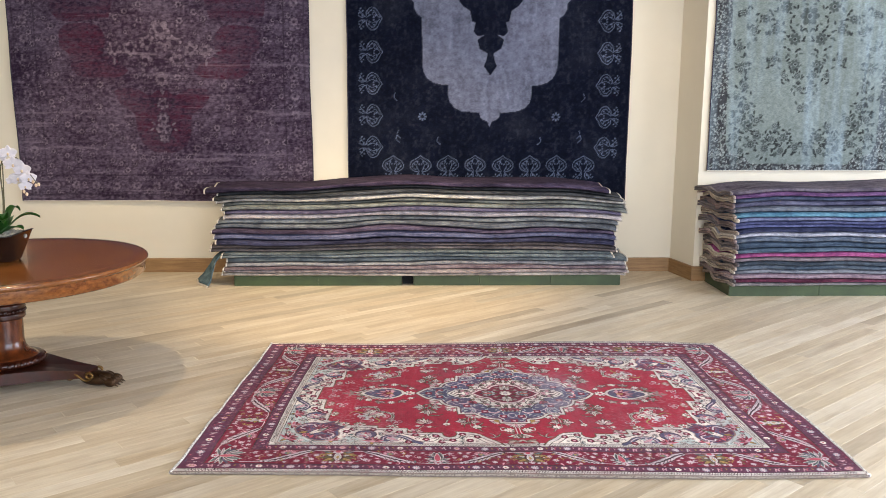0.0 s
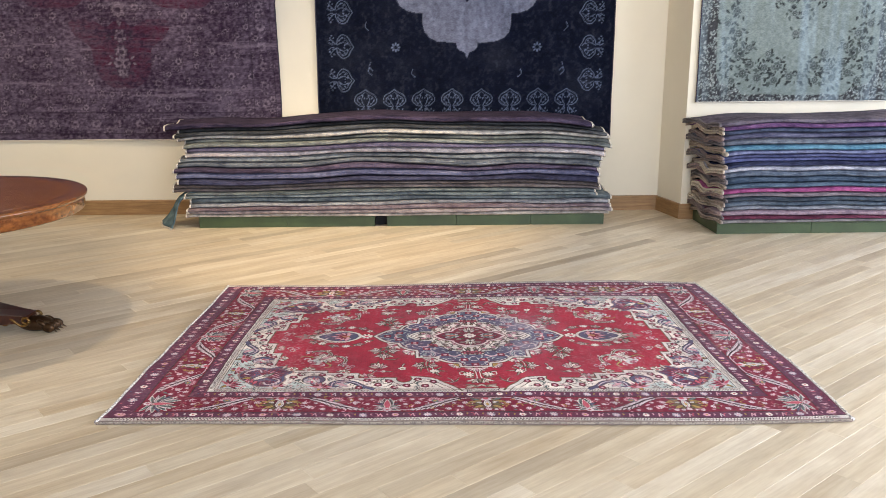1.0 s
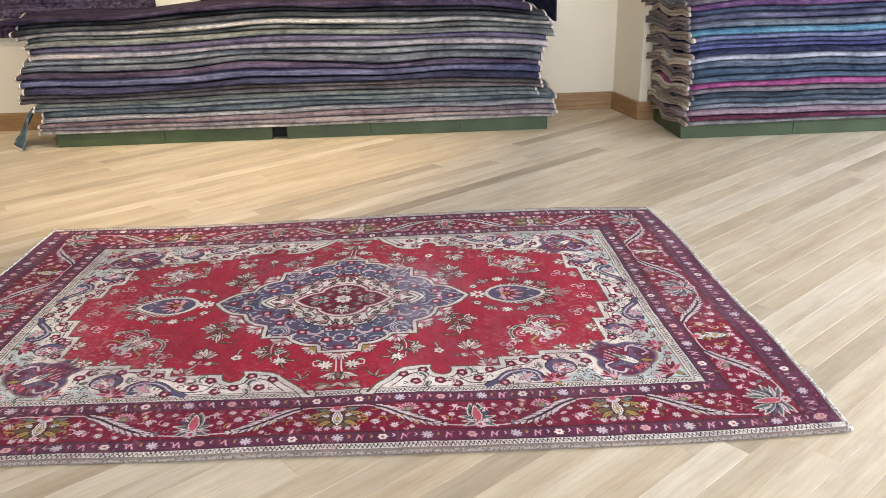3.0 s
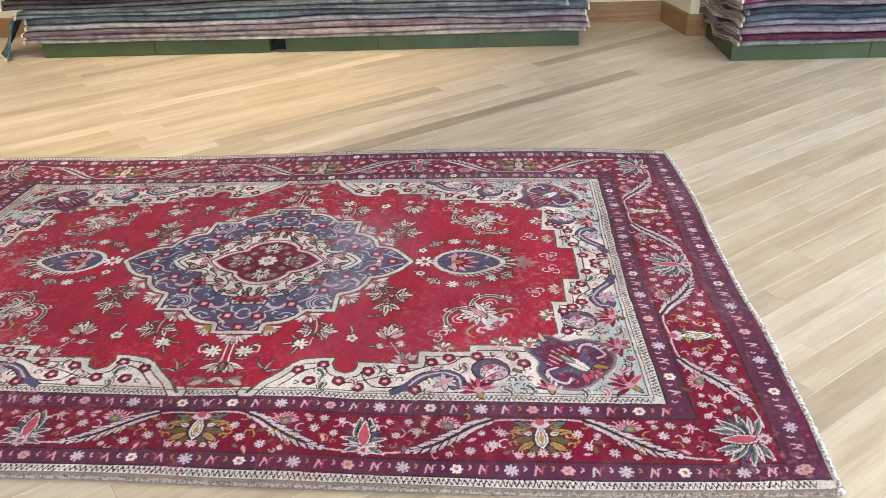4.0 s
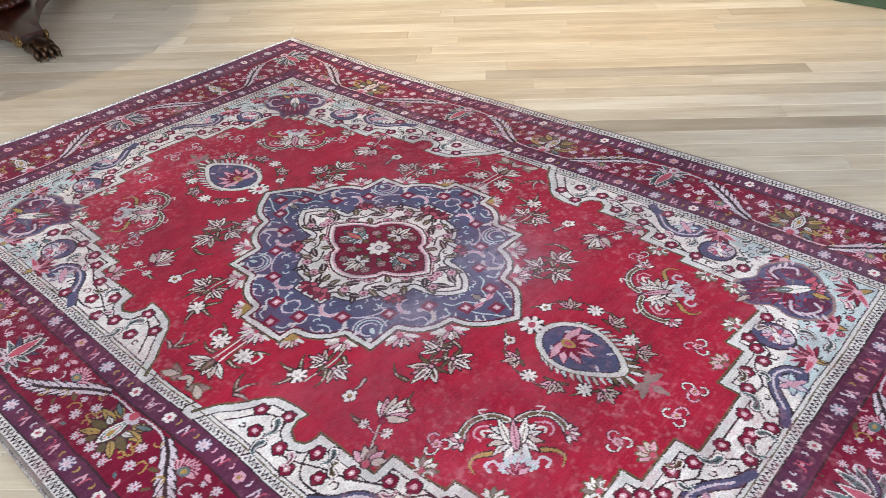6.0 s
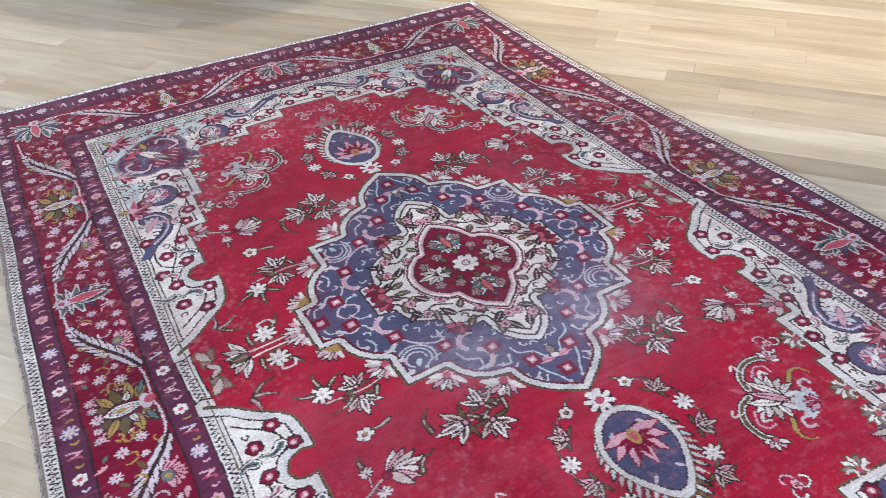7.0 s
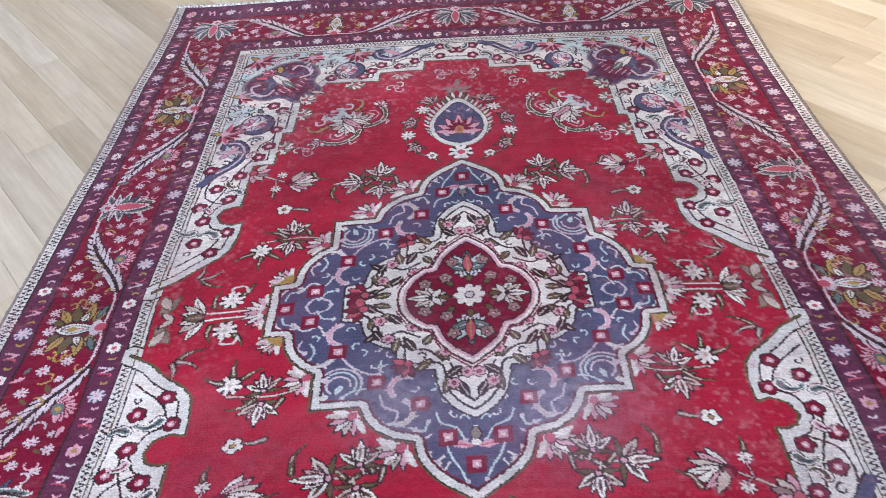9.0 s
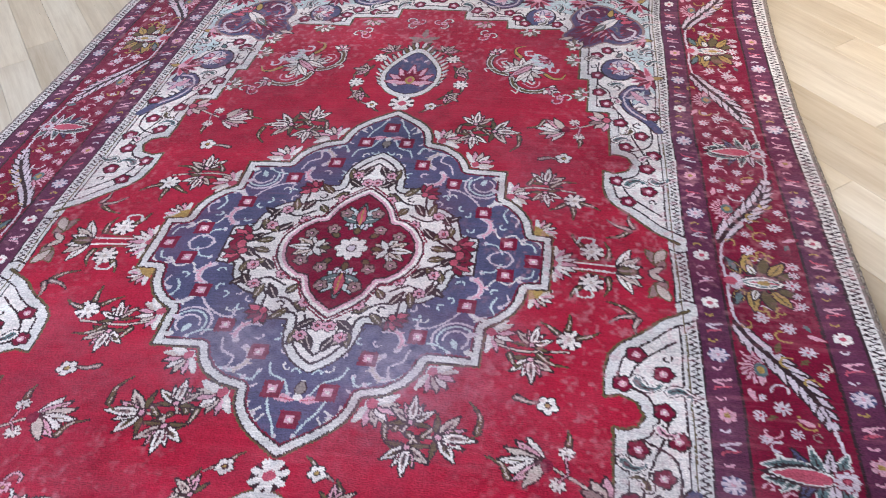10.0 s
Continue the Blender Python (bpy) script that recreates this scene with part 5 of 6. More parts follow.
    for x, y, t, r in ((0.735, 0.668, 1.4, 0.052), (1.140, 0.325, 0.2, 0.052), (1.135, 0.64, 0.8, 0.058), (0.93, 0.655, 1.6, 0.040), (1.135, 0.475, 0.1, 0.044)):
        for k in range(8):
            cv.leaf(x, y, r, 0.013, t + 1.5 + k * 0.45, (MAROON, ROSE, CRIMSON)[k % 3], DARKLINE if k % 2 == 0 else PINK)
        cv.leaf(x, y, r * 0.7, 0.016, t, GOLD, DARKLINE)
        cv.oval(x, y, 0.012, 0.012, 0, PINK)
    for x, y in ((0.222, 0.602), (0.292, 0.578), (0.262, 0.648), (0.345, 0.645), (0.425, 0.600), (0.475, 0.640), (0.525, 0.590), (0.605, 0.555), (0.655, 0.535), (0.735, 0.528), (0.835, 0.525), (0.865, 0.555), (1.130, 0.012), (1.095, 0.055), (1.155, 0.055), (1.070, 0.135), (1.045, 0.185), (1.030, 0.275), (1.000, 0.300), (1.000, 0.400), (0.40, 0.665), (0.56, 0.672), (1.06, 0.245)):
        if cv.img[int((y + 0.02) / cv.step), int((x + 0.02) / cv.step)] in (IVORY, ICE, DARKLINE):
            bloom5(x, y)
    for x, y, s, t, m, yarn_ in ((0.275, 0.600, 0.060, 0.2, 1, TEAL), (0.305, 0.655, 0.050, 2.4, -1, TEAL), (0.445, 0.575, 0.050, 0.3, 1, TEAL), (0.375, 0.635, 0.042, 0.2, 1, PINK), (0.50, 0.615, 0.045, 3.0, 1, OLIVE), (0.61, 0.585, 0.04, 0.3, -1, PINK), (0.69, 0.565, 0.045, 0.5, 1, TEAL), (0.81, 0.50, 0.045, 0.1, 1, GREY),
                                 (1.105, 0.085, 0.062, 1.4, 1, TEAL), (1.14, 0.02, 0.05, 1.2, -1, TEAL), (1.045, 0.150, 0.045, 1.0, 1, OLIVE), (1.07, 0.20, 0.04, 0.6, -1, TEAL), (1.0, 0.345, 0.045, 1.6, -1, GREY), (1.15, 0.385, 0.05, 1.0, 1, TEAL), (1.08, 0.40, 0.05, 1.0, -1, TEAL), (0.86, 0.65, 0.05, 0.1, 1, TEAL), (0.80, 0.665, 0.05, 0.1, 1, TEAL), (1.00, 0.66, 0.05, 0.2, 1, TEAL), (1.14, 0.56, 0.05, 1.6, 1, PINK), (1.06, 0.655, 0.05, 0.4, 1, PINK)):
        comma(x, y, s, t, m, yarn_)
    # the blue palmette set slantwise at the corner's point
    c, s = math.cos(math.atan2(-0.15, -0.16)), math.sin(math.atan2(-0.15, -0.16))
    rot = lambda u, v: (1.000 + 0.86 * (u * c - v * s), 0.545 + 0.86 * (u * s + v * c))
    ang = math.atan2(s, c)
    shape = smooth_line([rot(-0.10, 0.0), rot(-0.10, 0.06), rot(-0.07, 0.115), rot(-0.01, 0.135), rot(0.05, 0.115), rot(0.08, 0.07), rot(0.145, 0.055), rot(0.155, 0.0), rot(0.145, -0.055), rot(0.08, -0.07), rot(0.05, -0.115), rot(-0.01, -0.135), rot(-0.07, -0.115), rot(-0.10, -0.06), rot(-0.10, 0.0)], 6)
    mid = np.array(rot(0.02, 0))
    cv.poly(mid + (shape - mid) * 1.07, DUSK)
    cv.poly(shape, NAVY)
    for m in (1, -1):
        cv.oval(*rot(0.085, m * 0.03), 0.055, 0.022, ang, PURPLE)
        cv.oval(*rot(-0.05, m * 0.075), 0.035, 0.028, ang, PURPLE)
    for k in range(9):
        cv.leaf(*rot(0.01, 0), 0.110 - 0.010 * abs(k - 4), 0.017, ang - 1.5 + 0.375 * k, (MAROON, CRIMSON)[k % 2], NAVY if k % 2 else None)
        cv.stroke([rot(0.03, 0.1 * (k - 4) * 0.2), rot(0.085 - 0.010 * abs(k - 4), 0.021 * (k - 4))], 0.005, PINK)
    for m in (1, -1):
        for w, yarn_ in ((0.022, PURPLE), (0.0075, LILAC)):
            fine([rot(0.02, m * 0.055), rot(0.03, m * 0.095), rot(-0.01, m * 0.112), rot(-0.05, m * 0.10), rot(-0.045, m * 0.07)], w, yarn_)
        for k in range(4):
            cv.leaf(*rot(0.03 - 0.025 * k, m * (0.10 + 0.006 * k)), 0.030, 0.009, ang + m * (2.4 - 0.2 * k) , LILAC)
        cv.leaf(*rot(-0.055, m * 0.025), 0.045, 0.018, ang + math.pi - m * 0.6, (ROSE, GOLD)[m > 0], DARKLINE)
        cv.leaf(*rot(0.13, m * 0.02), 0.05, 0.014, ang + m * 0.5, BEIGE, DARKLINE)
    cv.leaf(*rot(-0.070, 0), 0.120, 0.034, ang, IVORY, DARKLINE, TEAL)
    cv.scatter(1500, (0.83, 1.10, 0.40, 0.66), 0.0075, [NAVY, PURPLE], gen, lambda x, y: cv.leaf(x - 0.007, y, 0.018, 0.006, gen.uniform(0, 6), gen.choice((ROSE, DUSK, PURPLE, GREY, MAROON))))
    cv.leaf(*rot(-0.005, 0), 0.055, 0.020, ang, TEAL, OLIVE, IVORY)
    ray_fan(*rot(-0.07, 0), 0.032, ang + math.pi, (ROSE, PINK), 2.0, 5)
    def filler(x, y):
        k = gen.randrange(5)
        if k < 3:
            cv.curl(x, y, gen.uniform(0.010, 0.014), gen.uniform(0, 6.3), gen.choice((1, -1)), 0.0038, gen.choice((DARKLINE, DARKLINE, MAROON)), 4.6)
        elif k == 3:
            cv.leaf(x - 0.009, y, 0.024, 0.012, gen.uniform(-0.6, 0.6), gen.choice((PINK, TEAL, OLIVE)), DARKLINE)
        else:
            cv.rosette(x, y, 0.010, 5, ROSE, PINK, DARKLINE, gen.random())

    cv.scatter(6000, (0.12, a, 0.0, b), 0.0105, inside, gen, lambda x, y: cv.curl(x, y, 0.0140, gen.uniform(0, 6.3), gen.choice((1, -1)), 0.0040, DARKLINE, 5.0))
    cv.scatter(8000, (0.12, a, 0.0, b), 0.0095, inside, gen, filler)
    cv.scatter(6000, (0.66, a, 0.0, b), 0.007, [ICE], gen, lambda x, y: cv.curl(x, y, 0.008, gen.uniform(0, 6.3), 1, 0.0036, gen.choice((DARKLINE, TEAL, ROSE, MAROON)), 3.6))

    # flowers strewn over the red field
    def twig(pts, yarn_=BEIGE, width=0.0042):
        fine(pts, width + 0.0035, DARKLINE)
        fine(pts, width, yarn_)

    def bloom(x, y, size, turn, yarns=(IVORY, BEIGE, IVORY, PINK)):
        """A cut flower: a brown cup and pointed pale petals with dark seams."""
        size *= 0.88
        for m in (1, -1):
            cv.leaf(x, y, size * 0.75, size * 0.17, turn + m * 1.75, OLIVE, DARKLINE)
        for k, d in enumerate((-0.95, 0.95, -0.42, 0.42, 0.0)):
            long_ = size * (0.92, 0.92, 0.80, 0.80, 1.08)[k]
            cv.leaf(x, y, long_, size * (0.30, 0.30, 0.20, 0.20, 0.30)[k], turn + d, yarns[k % len(yarns)], DARKLINE)
            tip = (x + 0.22 * long_ * math.cos(turn + d), y + 0.22 * long_ * math.sin(turn + d))
            cv.leaf(*tip, long_ * 0.56, size * 0.13, turn + d, (OLIVE, DUSK, MAROON, OLIVE, DUSK)[k])
            cv.stroke([tip, (x + 0.60 * long_ * math.cos(turn + d), y + 0.60 * long_ * math.sin(turn + d))], 0.0026, DARKLINE)
        cv.oval(x, y, size * 0.16, size * 0.16, 0, DARKLINE)
        cv.oval(x, y, size * 0.09, size * 0.09, 0, PINK)

    def star(x, y, r):
        r *= 0.92
        cv.spokes(x, y, r, 8, IVORY, BEIGE, DARKLINE, 0.3)

    def blade(x, y, length, turn, yarn_=OLIVE, bend=0.6):
        pts = smooth_line([(x, y), (x + 0.5 * length * math.cos(turn), y + 0.5 * length * math.sin(turn)), (x + length * math.cos(turn + bend * 0.5), y + length * math.sin(turn + bend * 0.5))], 5)
        cv.stroke(pts, 0.016, DARKLINE, None, True)
        cv.stroke(pts, 0.009, yarn_, None, True)
        cv.stroke(pts[:7], 0.003, BEIGE)

    # half rosettes that grow out of the medallion
    for x, y, t, r in ((0.207, 0.335, 1.2, 0.046), (0.315, 0.235, 0.75, 0.046), (0.398, 0.140, 0.75, 0.048), (0.095, 0.410, 1.1, 0.036)):
        ray_fan(x, y, r, t, (IVORY, PINK, BEIGE))
    # the spray by the long point
    twig([(0.425, 0.150), (0.443, 0.190), (0.455, 0.230), (0.452, 0.275)])
    for x, y, l, t, bend in ((0.440, 0.172, 0.05, 0.2, 0.5), (0.452, 0.215, 0.07, 0.95, 0.7), (0.445, 0.190, 0.05, 2.6, 0.4), (0.435, 0.335, 0.065, 3.1, 0.7), (0.455, 0.24, 0.05, 2.4, -0.4)):
        blade(x, y, l, t, OLIVE, bend)
    twig([(0.448, 0.205), (0.436, 0.210), (0.425, 0.215)])
    twig([(0.455, 0.225), (0.470, 0.222), (0.482, 0.218)])
    bloom(0.428, 0.215, 0.058, math.pi)
    bloom(0.478, 0.218, 0.062, 0.0)
    bloom(0.452, 0.268, 0.072, math.pi / 2)
    fine([(0.452, 0.32), (0.435, 0.338), (0.41, 0.335)], 0.004, OLIVE)
    # the spray by the stepped shoulder
    twig([(0.235, 0.350), (0.244, 0.390), (0.242, 0.430), (0.236, 0.485)])
    bloom(0.228, 0.415, 0.052, math.pi - 0.2)
    bloom(0.262, 0.415, 0.060, 0.1)
    star(0.205, 0.484, 0.026)
    for x, y, l, t, bend in ((0.25, 0.43, 0.06, 0.9, 0.6), (0.255, 0.375, 0.035, 0.4, 0.3), (0.200, 0.500, 0.045, 1.9, 0.3), (0.180, 0.480, 0.04, 3.0, 0.2), (0.190, 0.460, 0.04, 4.0, 0.2)):
        blade(x, y, l, t, OLIVE, bend)
    blade(0.352, 0.395, 0.055, 1.3, DUSK, 0.5)
    cv.rosette(0.361, 0.452, 0.019, 5, IVORY, GOLD, DARKLINE)
    # the lotus that hangs from the corner piece
    twig([(0.525, 0.545), (0.505, 0.510), (0.485, 0.470), (0.478, 0.45)])
    for k in range(7):
        cv.leaf(0.478, 0.450, 0.074 - 0.006 * abs(k - 3), 0.019, -math.pi / 2 + (k - 3) * 0.34, (IVORY, PINK, BEIGE, IVORY)[k % 4], DARKLINE, OLIVE if k % 2 else None)
    cv.oval(0.480, 0.455, 0.013, 0.011, 0, MAROON)
    star(0.452, 0.487, 0.014)
    star(0.512, 0.475, 0.014)
    twig([(0.487, 0.49), (0.470, 0.487), (0.458, 0.487)], PINK, 0.003)
    twig([(0.492, 0.49), (0.500, 0.482), (0.508, 0.477)], PINK, 0.003)
    blade(0.512, 0.395, 0.055, 3.6, OLIVE, 0.8)
    blade(0.435, 0.49, 0.03, 3.1, OLIVE, 0.3)
    ray_fan(0.532, 0.556, 0.045, -1.9, (PINK, BEIGE, DUSK), 2.2, 5)
    # the upright flower on the short axis
    fine([(0.009, 0.47), (0.009, 0.52), (0.010, 0.575)], 0.005, IVORY)
    fine([(0.017, 0.47), (0.017, 0.52), (0.035, 0.565)], 0.0045, OLIVE)
    star(0.046, 0.522, 0.026)
    blade(0.030, 0.555, 0.05, 0.1, OLIVE, -0.5)
    blade(0.062, 0.500, 0.04, 5.6, OLIVE, 0.3)
    fine([(0.066, 0.52), (0.085, 0.525), (0.088, 0.500), (0.070, 0.492)], 0.0055, PALE)
    for k, d in enumerate((1.2, 0.75, 0.3, 0.0)):
        cv.leaf(0.002, 0.575, 0.068 - 0.010 * k % 2, 0.020, math.pi / 2 - d, (IVORY, BEIGE, IVORY, OLIVE)[k], DARKLINE, (OLIVE, DUSK)[k % 2])
    ray_fan(0, 0.442, 0.050, math.pi / 2, (IVORY, PINK, IVORY), 2.9, 9)
    # the tip between two corner pieces, with its twigs
    for x, y, l, t in ((0.122, 0.600, 0.055, 4.0), (0.128, 0.600, 0.05, 5.0), (0.135, 0.61, 0.04, 5.9)):
        blade(x, y, l, t, (OLIVE, DUSK)[l < 0.052], 0.4)
    cv.leaf(0.02, 0.665, 0.06, 0.026, 1.0 - math.pi / 2, DUSK, OLIVE)
    cv.leaf(0.075, 0.67, 0.05, 0.020, math.pi + 0.5, BEIGE, OLIVE)
    cv.leaf(0.0, 0.635, 0.035, 0.014, 0.9, BEIGE, DARKLINE)
    # the big lotus with scrolled arms, its shell and two horns
    up = math.atan2(-0.084, -0.078)
    cl, sl = math.cos(up), math.sin(up)
    at = lambda u, v: (0.744 + u * cl - v * sl, 0.318 + u * sl + v * cl)
    for m in (1, -1):
        for w, yarn_ in ((0.022, DARKLINE), (0.015, PALE), (0.0085, OLIVE)):
            fine([at(0.050, m * 0.012), at(0.065, m * 0.045), at(0.058, m * 0.085), at(0.030, m * 0.110), at(0.005, m * 0.115)], w, yarn_)
        fine([at(0.04, m * 0.05), at(0.035, m * 0.080), at(0.015, m * 0.088), at(0.0, m * 0.075)], 0.0045, PINK)
        fine([at(0.062, m * 0.06), at(0.082, m * 0.075), at(0.085, m * 0.058)], 0.0045, PALE)
        ray_fan(*at(0.004, m * 0.115), 0.026, up + m * 1.8, (IVORY, PINK), 2.6, 5)
        fine([at(0.0, m * 0.028), at(0.022, m * 0.045), at(0.024, m * 0.070), at(0.010, m * 0.066)], 0.006, PALE)
        for w, yarn_ in ((0.017, DARKLINE), (0.011, GOLD)):
            cv.stroke(smooth_line([at(-0.035, m * 0.055), at(-0.040, m * 0.085), at(-0.058, m * 0.100), at(-0.082, m * 0.092)], 6), w, yarn_, None, True)
    for k in range(11):
        d = (k - 5) * 0.42
        cv.leaf(*at(0.005, 0), 0.070 - 0.002 * abs(k - 5), 0.021, up + math.pi + d, (IVORY, PALE, BEIGE)[k % 3], DARKLINE, DUSK if k % 2 else None)
    for m in (1, -1):
        cv.leaf(*at(-0.02, m * 0.010), 0.078, 0.020, up + m * 0.28, IVORY, DARKLINE, OLIVE)
    cv.leaf(*at(-0.035, 0), 0.085, 0.020, up, PINK, DARKLINE, MAROON)
    cv.leaf(*at(0.055, 0), 0.035, 0.013, up, ROSE)
    for k in range(9):
        cv.leaf(*at(-0.082, 0), 0.046, 0.022, up + (k - 4) * 0.36, (ICE, LILAC)[k % 2])
    for k in range(5):
        cv.leaf(*at(-0.092, 0), 0.028, 0.013, up + (k - 2) * 0.5, (PINK, ROSE)[k % 2], MAROON)
    for m in (1, -1):
        fine([at(-0.075, m * 0.035), at(-0.055, m * 0.050), at(-0.065, m * 0.068), at(-0.080, m * 0.060)], 0.007, LILAC)
    # curled sprigs along the east steps
    for x, y, t in ((0.921, 0.190, 0.5), (0.985, 0.045, 1.8), (0.62, 0.43, 0.4)):
        for k in range(3):
            cv.curl(x, y, 0.020, t + 2.1 * k, 1, 0.0075, DARKLINE)
            cv.curl(x, y, 0.020, t + 2.1 * k, 1, 0.0042, (PALE, PINK, PALE)[k])
        cv.rosette(x, y, 0.012, 5, PINK, GOLD, MAROON)
    for x, y, t in ((0.805, 0.470, -1.6), (0.885, 0.468, -1.4), (0.958, 0.32, 3.1), (0.640, 0.498, -1.6)):
        ray_fan(x, y, 0.034, t, (IVORY, GREY, IVORY), 2.2, 5, OLIVE)
        for m in (1, -1):
            cv.curl(x + 0.030 * math.sin(t) * m, y - 0.030 * math.cos(t) * m, 0.014, t + m * 0.6, m, 0.0048, PALE, 3.6)
    ray_fan(0.998, 0.175, 0.036, math.pi, (PINK, BEIGE), 2.2, 5, OLIVE)
    # the pendant with its flames and the wreath of small flowers
    for k in range(15):
        t = math.pi * (0.10 + 0.80 * k / 14)
        x, y = 0.705 - 0.105 * math.cos(t), 0.083 * math.sin(t)
        cv.leaf(x, y - 0.004, 0.036, 0.009, 0.75 + 0.35 * math.cos(t), (PALE, ICE, BEIGE)[k % 3], DARKLINE if k % 2 else None)
    for k in range(4):
        cv.leaf(0.80 + 0.012 * k, 0.022 - 0.005 * k, 0.05, 0.010, 0.55 - 0.1 * k, (OLIVE, PALE)[k % 2], DARKLINE)
    drop = lambda g: [(0.700 + g * (0.112 * math.cos(t) + 0.026 * max(0, math.cos(t)) ** 3), g * 0.086 * math.sin(t) * (1 - 0.30 * max(0, math.cos(t)) ** 2)) for t in np.linspace(0, 2 * math.pi, 60)]
    for g, yarn_ in ((1.03, OLIVE), (1.0, PALE), (0.86, DARKLINE), (0.83, NAVY)):
        cv.poly(drop(g), yarn_)
    for k in range(7):
        cv.leaf(0.660, 0, 0.090 - 0.007 * abs(k - 3), 0.026, (k - 3) * 0.50, PINK, MAROON)
        cv.leaf(0.672, 0, 0.060 - 0.004 * abs(k - 3), 0.014, (k - 3) * 0.50, MAROON)
    cv.oval(0.672, 0, 0.020, 0.013, 0, GOLD)
    cv.oval(0.672, 0, 0.011, 0.007, 0, ROSE)
    for x, y in ((0.765, 0.024), (0.640, 0.030)):
        cv.leaf(x, y, 0.022, 0.009, 0.8, LILAC)
    star(0.560, 0.0, 0.034)
    cv.oval(0.560, 0, 0.011, 0.011, 0, ROSE)
    for x, y, kind in ((0.549, 0.080, 0), (0.595, 0.128, 1), (0.657, 0.148, 2), (0.722, 0.143, 1), (0.786, 0.107, 2), (0.834, 0.086, 1)):
        t = math.atan2(y - 0.0, x - 0.69)
        blade(x, y, 0.040, t + 1.0, OLIVE, 0.4)
        blade(x, y, 0.034, t - 1.2, DUSK, -0.4)
        if kind == 2:
            star(x, y, 0.021)
        elif kind:
            bloom(x - 0.014 * math.cos(t), y - 0.014 * math.sin(t), 0.046, t, (BEIGE, PINK))
        else:
            cv.rosette(x, y, 0.016, 5, IVORY, GOLD, DARKLINE)
    for k in range(7):
        cv.leaf(0.885, 0, 0.060 - 0.006 * abs(k - 3) % 3, 0.017, (k - 3) * 0.62, (DUSK, ROSE, DUSK)[k % 3], GREY if k % 2 else None)

    # the medallion: three nested lobed shields
    outer = [(0.528, -0.02), (0.525, 0.004), (0.508, 0.030), (0.486, 0.062), (0.465, 0.086), (0.444, 0.102), (0.418, 0.113), (0.390, 0.118), (0.379, 0.158), (0.354, 0.192), (0.326, 0.213), (0.298, 0.224), (0.296, 0.321), (0.200, 0.323), (0.180, 0.352), (0.155, 0.374), (0.125, 0.389), (0.086, 0.396), (0.082, 0.440), (-0.02, 0.442)]
    inner = [(0.346, -0.02), (0.343, 0.004), (0.330, 0.026), (0.312, 0.046), (0.285, 0.066), (0.250, 0.076), (0.214, 0.079), (0.214, 0.157), (0.153, 0.161), (0.146, 0.186), (0.128, 0.210), (0.098, 0.230), (0.062, 0.238), (0.058, 0.280), (-0.02, 0.281)]
    core = [(0.192, -0.02), (0.190, 0.003), (0.160, 0.040), (0.135, 0.060), (0.094, 0.077), (0.090, 0.098), (0.068, 0.124), (0.035, 0.143), (-0.02, 0.151)]

    def shield(rim_, ground, bands):
        """A filled outline with bands along the inside of its rim, widest first."""
        cv.poly([*rim_, (-0.02, -0.02)], ground)
        for half, yarn_ in bands:
            cv.stroke(rim_, 2 * half, yarn_, [ground, DARKLINE, PALE, MAROON])

    shield(outer, NAVY, ((0.0245, MAROON), (0.0215, DARKLINE), (0.0185, PALE), (0.0045, DARKLINE)))
    cv.stroke(outer, 0.0035, OLIVE)
    cv.poly([(0.083, 0.397), (0.112, 0.397), (0.104, 0.415), (0.083, 0.432)], GOLD)
    # tendrils, crescents and red squares on the blue ground
    blue = [NAVY]
    for pts in (((0.05, 0.375), (0.075, 0.355), (0.065, 0.325), (0.09, 0.31)), ((0.0, 0.36), (0.022, 0.345), (0.016, 0.315), (0.0, 0.305)), ((0.016, 0.335), (0.04, 0.32), (0.045, 0.295)), ((0.02, 0.42), (0.05, 0.415), (0.066, 0.395), (0.062, 0.375)), ((0.028, 0.405), (0.048, 0.398), (0.052, 0.38)),
                ((0.115, 0.335), (0.14, 0.325), (0.165, 0.335), (0.175, 0.318)), ((0.105, 0.355), (0.125, 0.36), (0.14, 0.345)), ((0.165, 0.265), (0.19, 0.245), (0.21, 0.215), (0.215, 0.19)), ((0.25, 0.215), (0.255, 0.24), (0.27, 0.26)), ((0.27, 0.185), (0.30, 0.175), (0.315, 0.15), (0.34, 0.155)), ((0.325, 0.185), (0.34, 0.17), (0.345, 0.14)),
                ((0.325, 0.075), (0.35, 0.065), (0.365, 0.035), (0.395, 0.02)), ((0.375, 0.085), (0.385, 0.105), (0.36, 0.115)), ((0.40, 0.055), (0.43, 0.045), (0.455, 0.03), (0.485, 0.018)), ((0.425, 0.06), (0.435, 0.08), (0.415, 0.088)), ((0.355, 0.125), (0.365, 0.10), (0.345, 0.09)), ((0.44, 0.05), (0.455, 0.062), (0.44, 0.07))):
        fine(pts, 0.0046, (LILAC, ICE, PALE)[int(pts[0][0] * 1000) % 3], blue)
        cv.oval(*pts[-1], 0.0065, 0.005, 0.5, LILAC, blue)
    for r, w, yarn_ in ((0.046, 0.005, LILAC), (0.036, 0.0045, ICE), (0.024, 0.0045, LILAC)):
        t = np.linspace(-0.6, 4.2 - 20 * (0.046 - r), 16)
        cv.stroke(np.stack([0.236 + r * 0.95 * np.cos(t + 1.2), 0.268 + r * np.sin(t + 1.2)], 1), w, yarn_, blue)
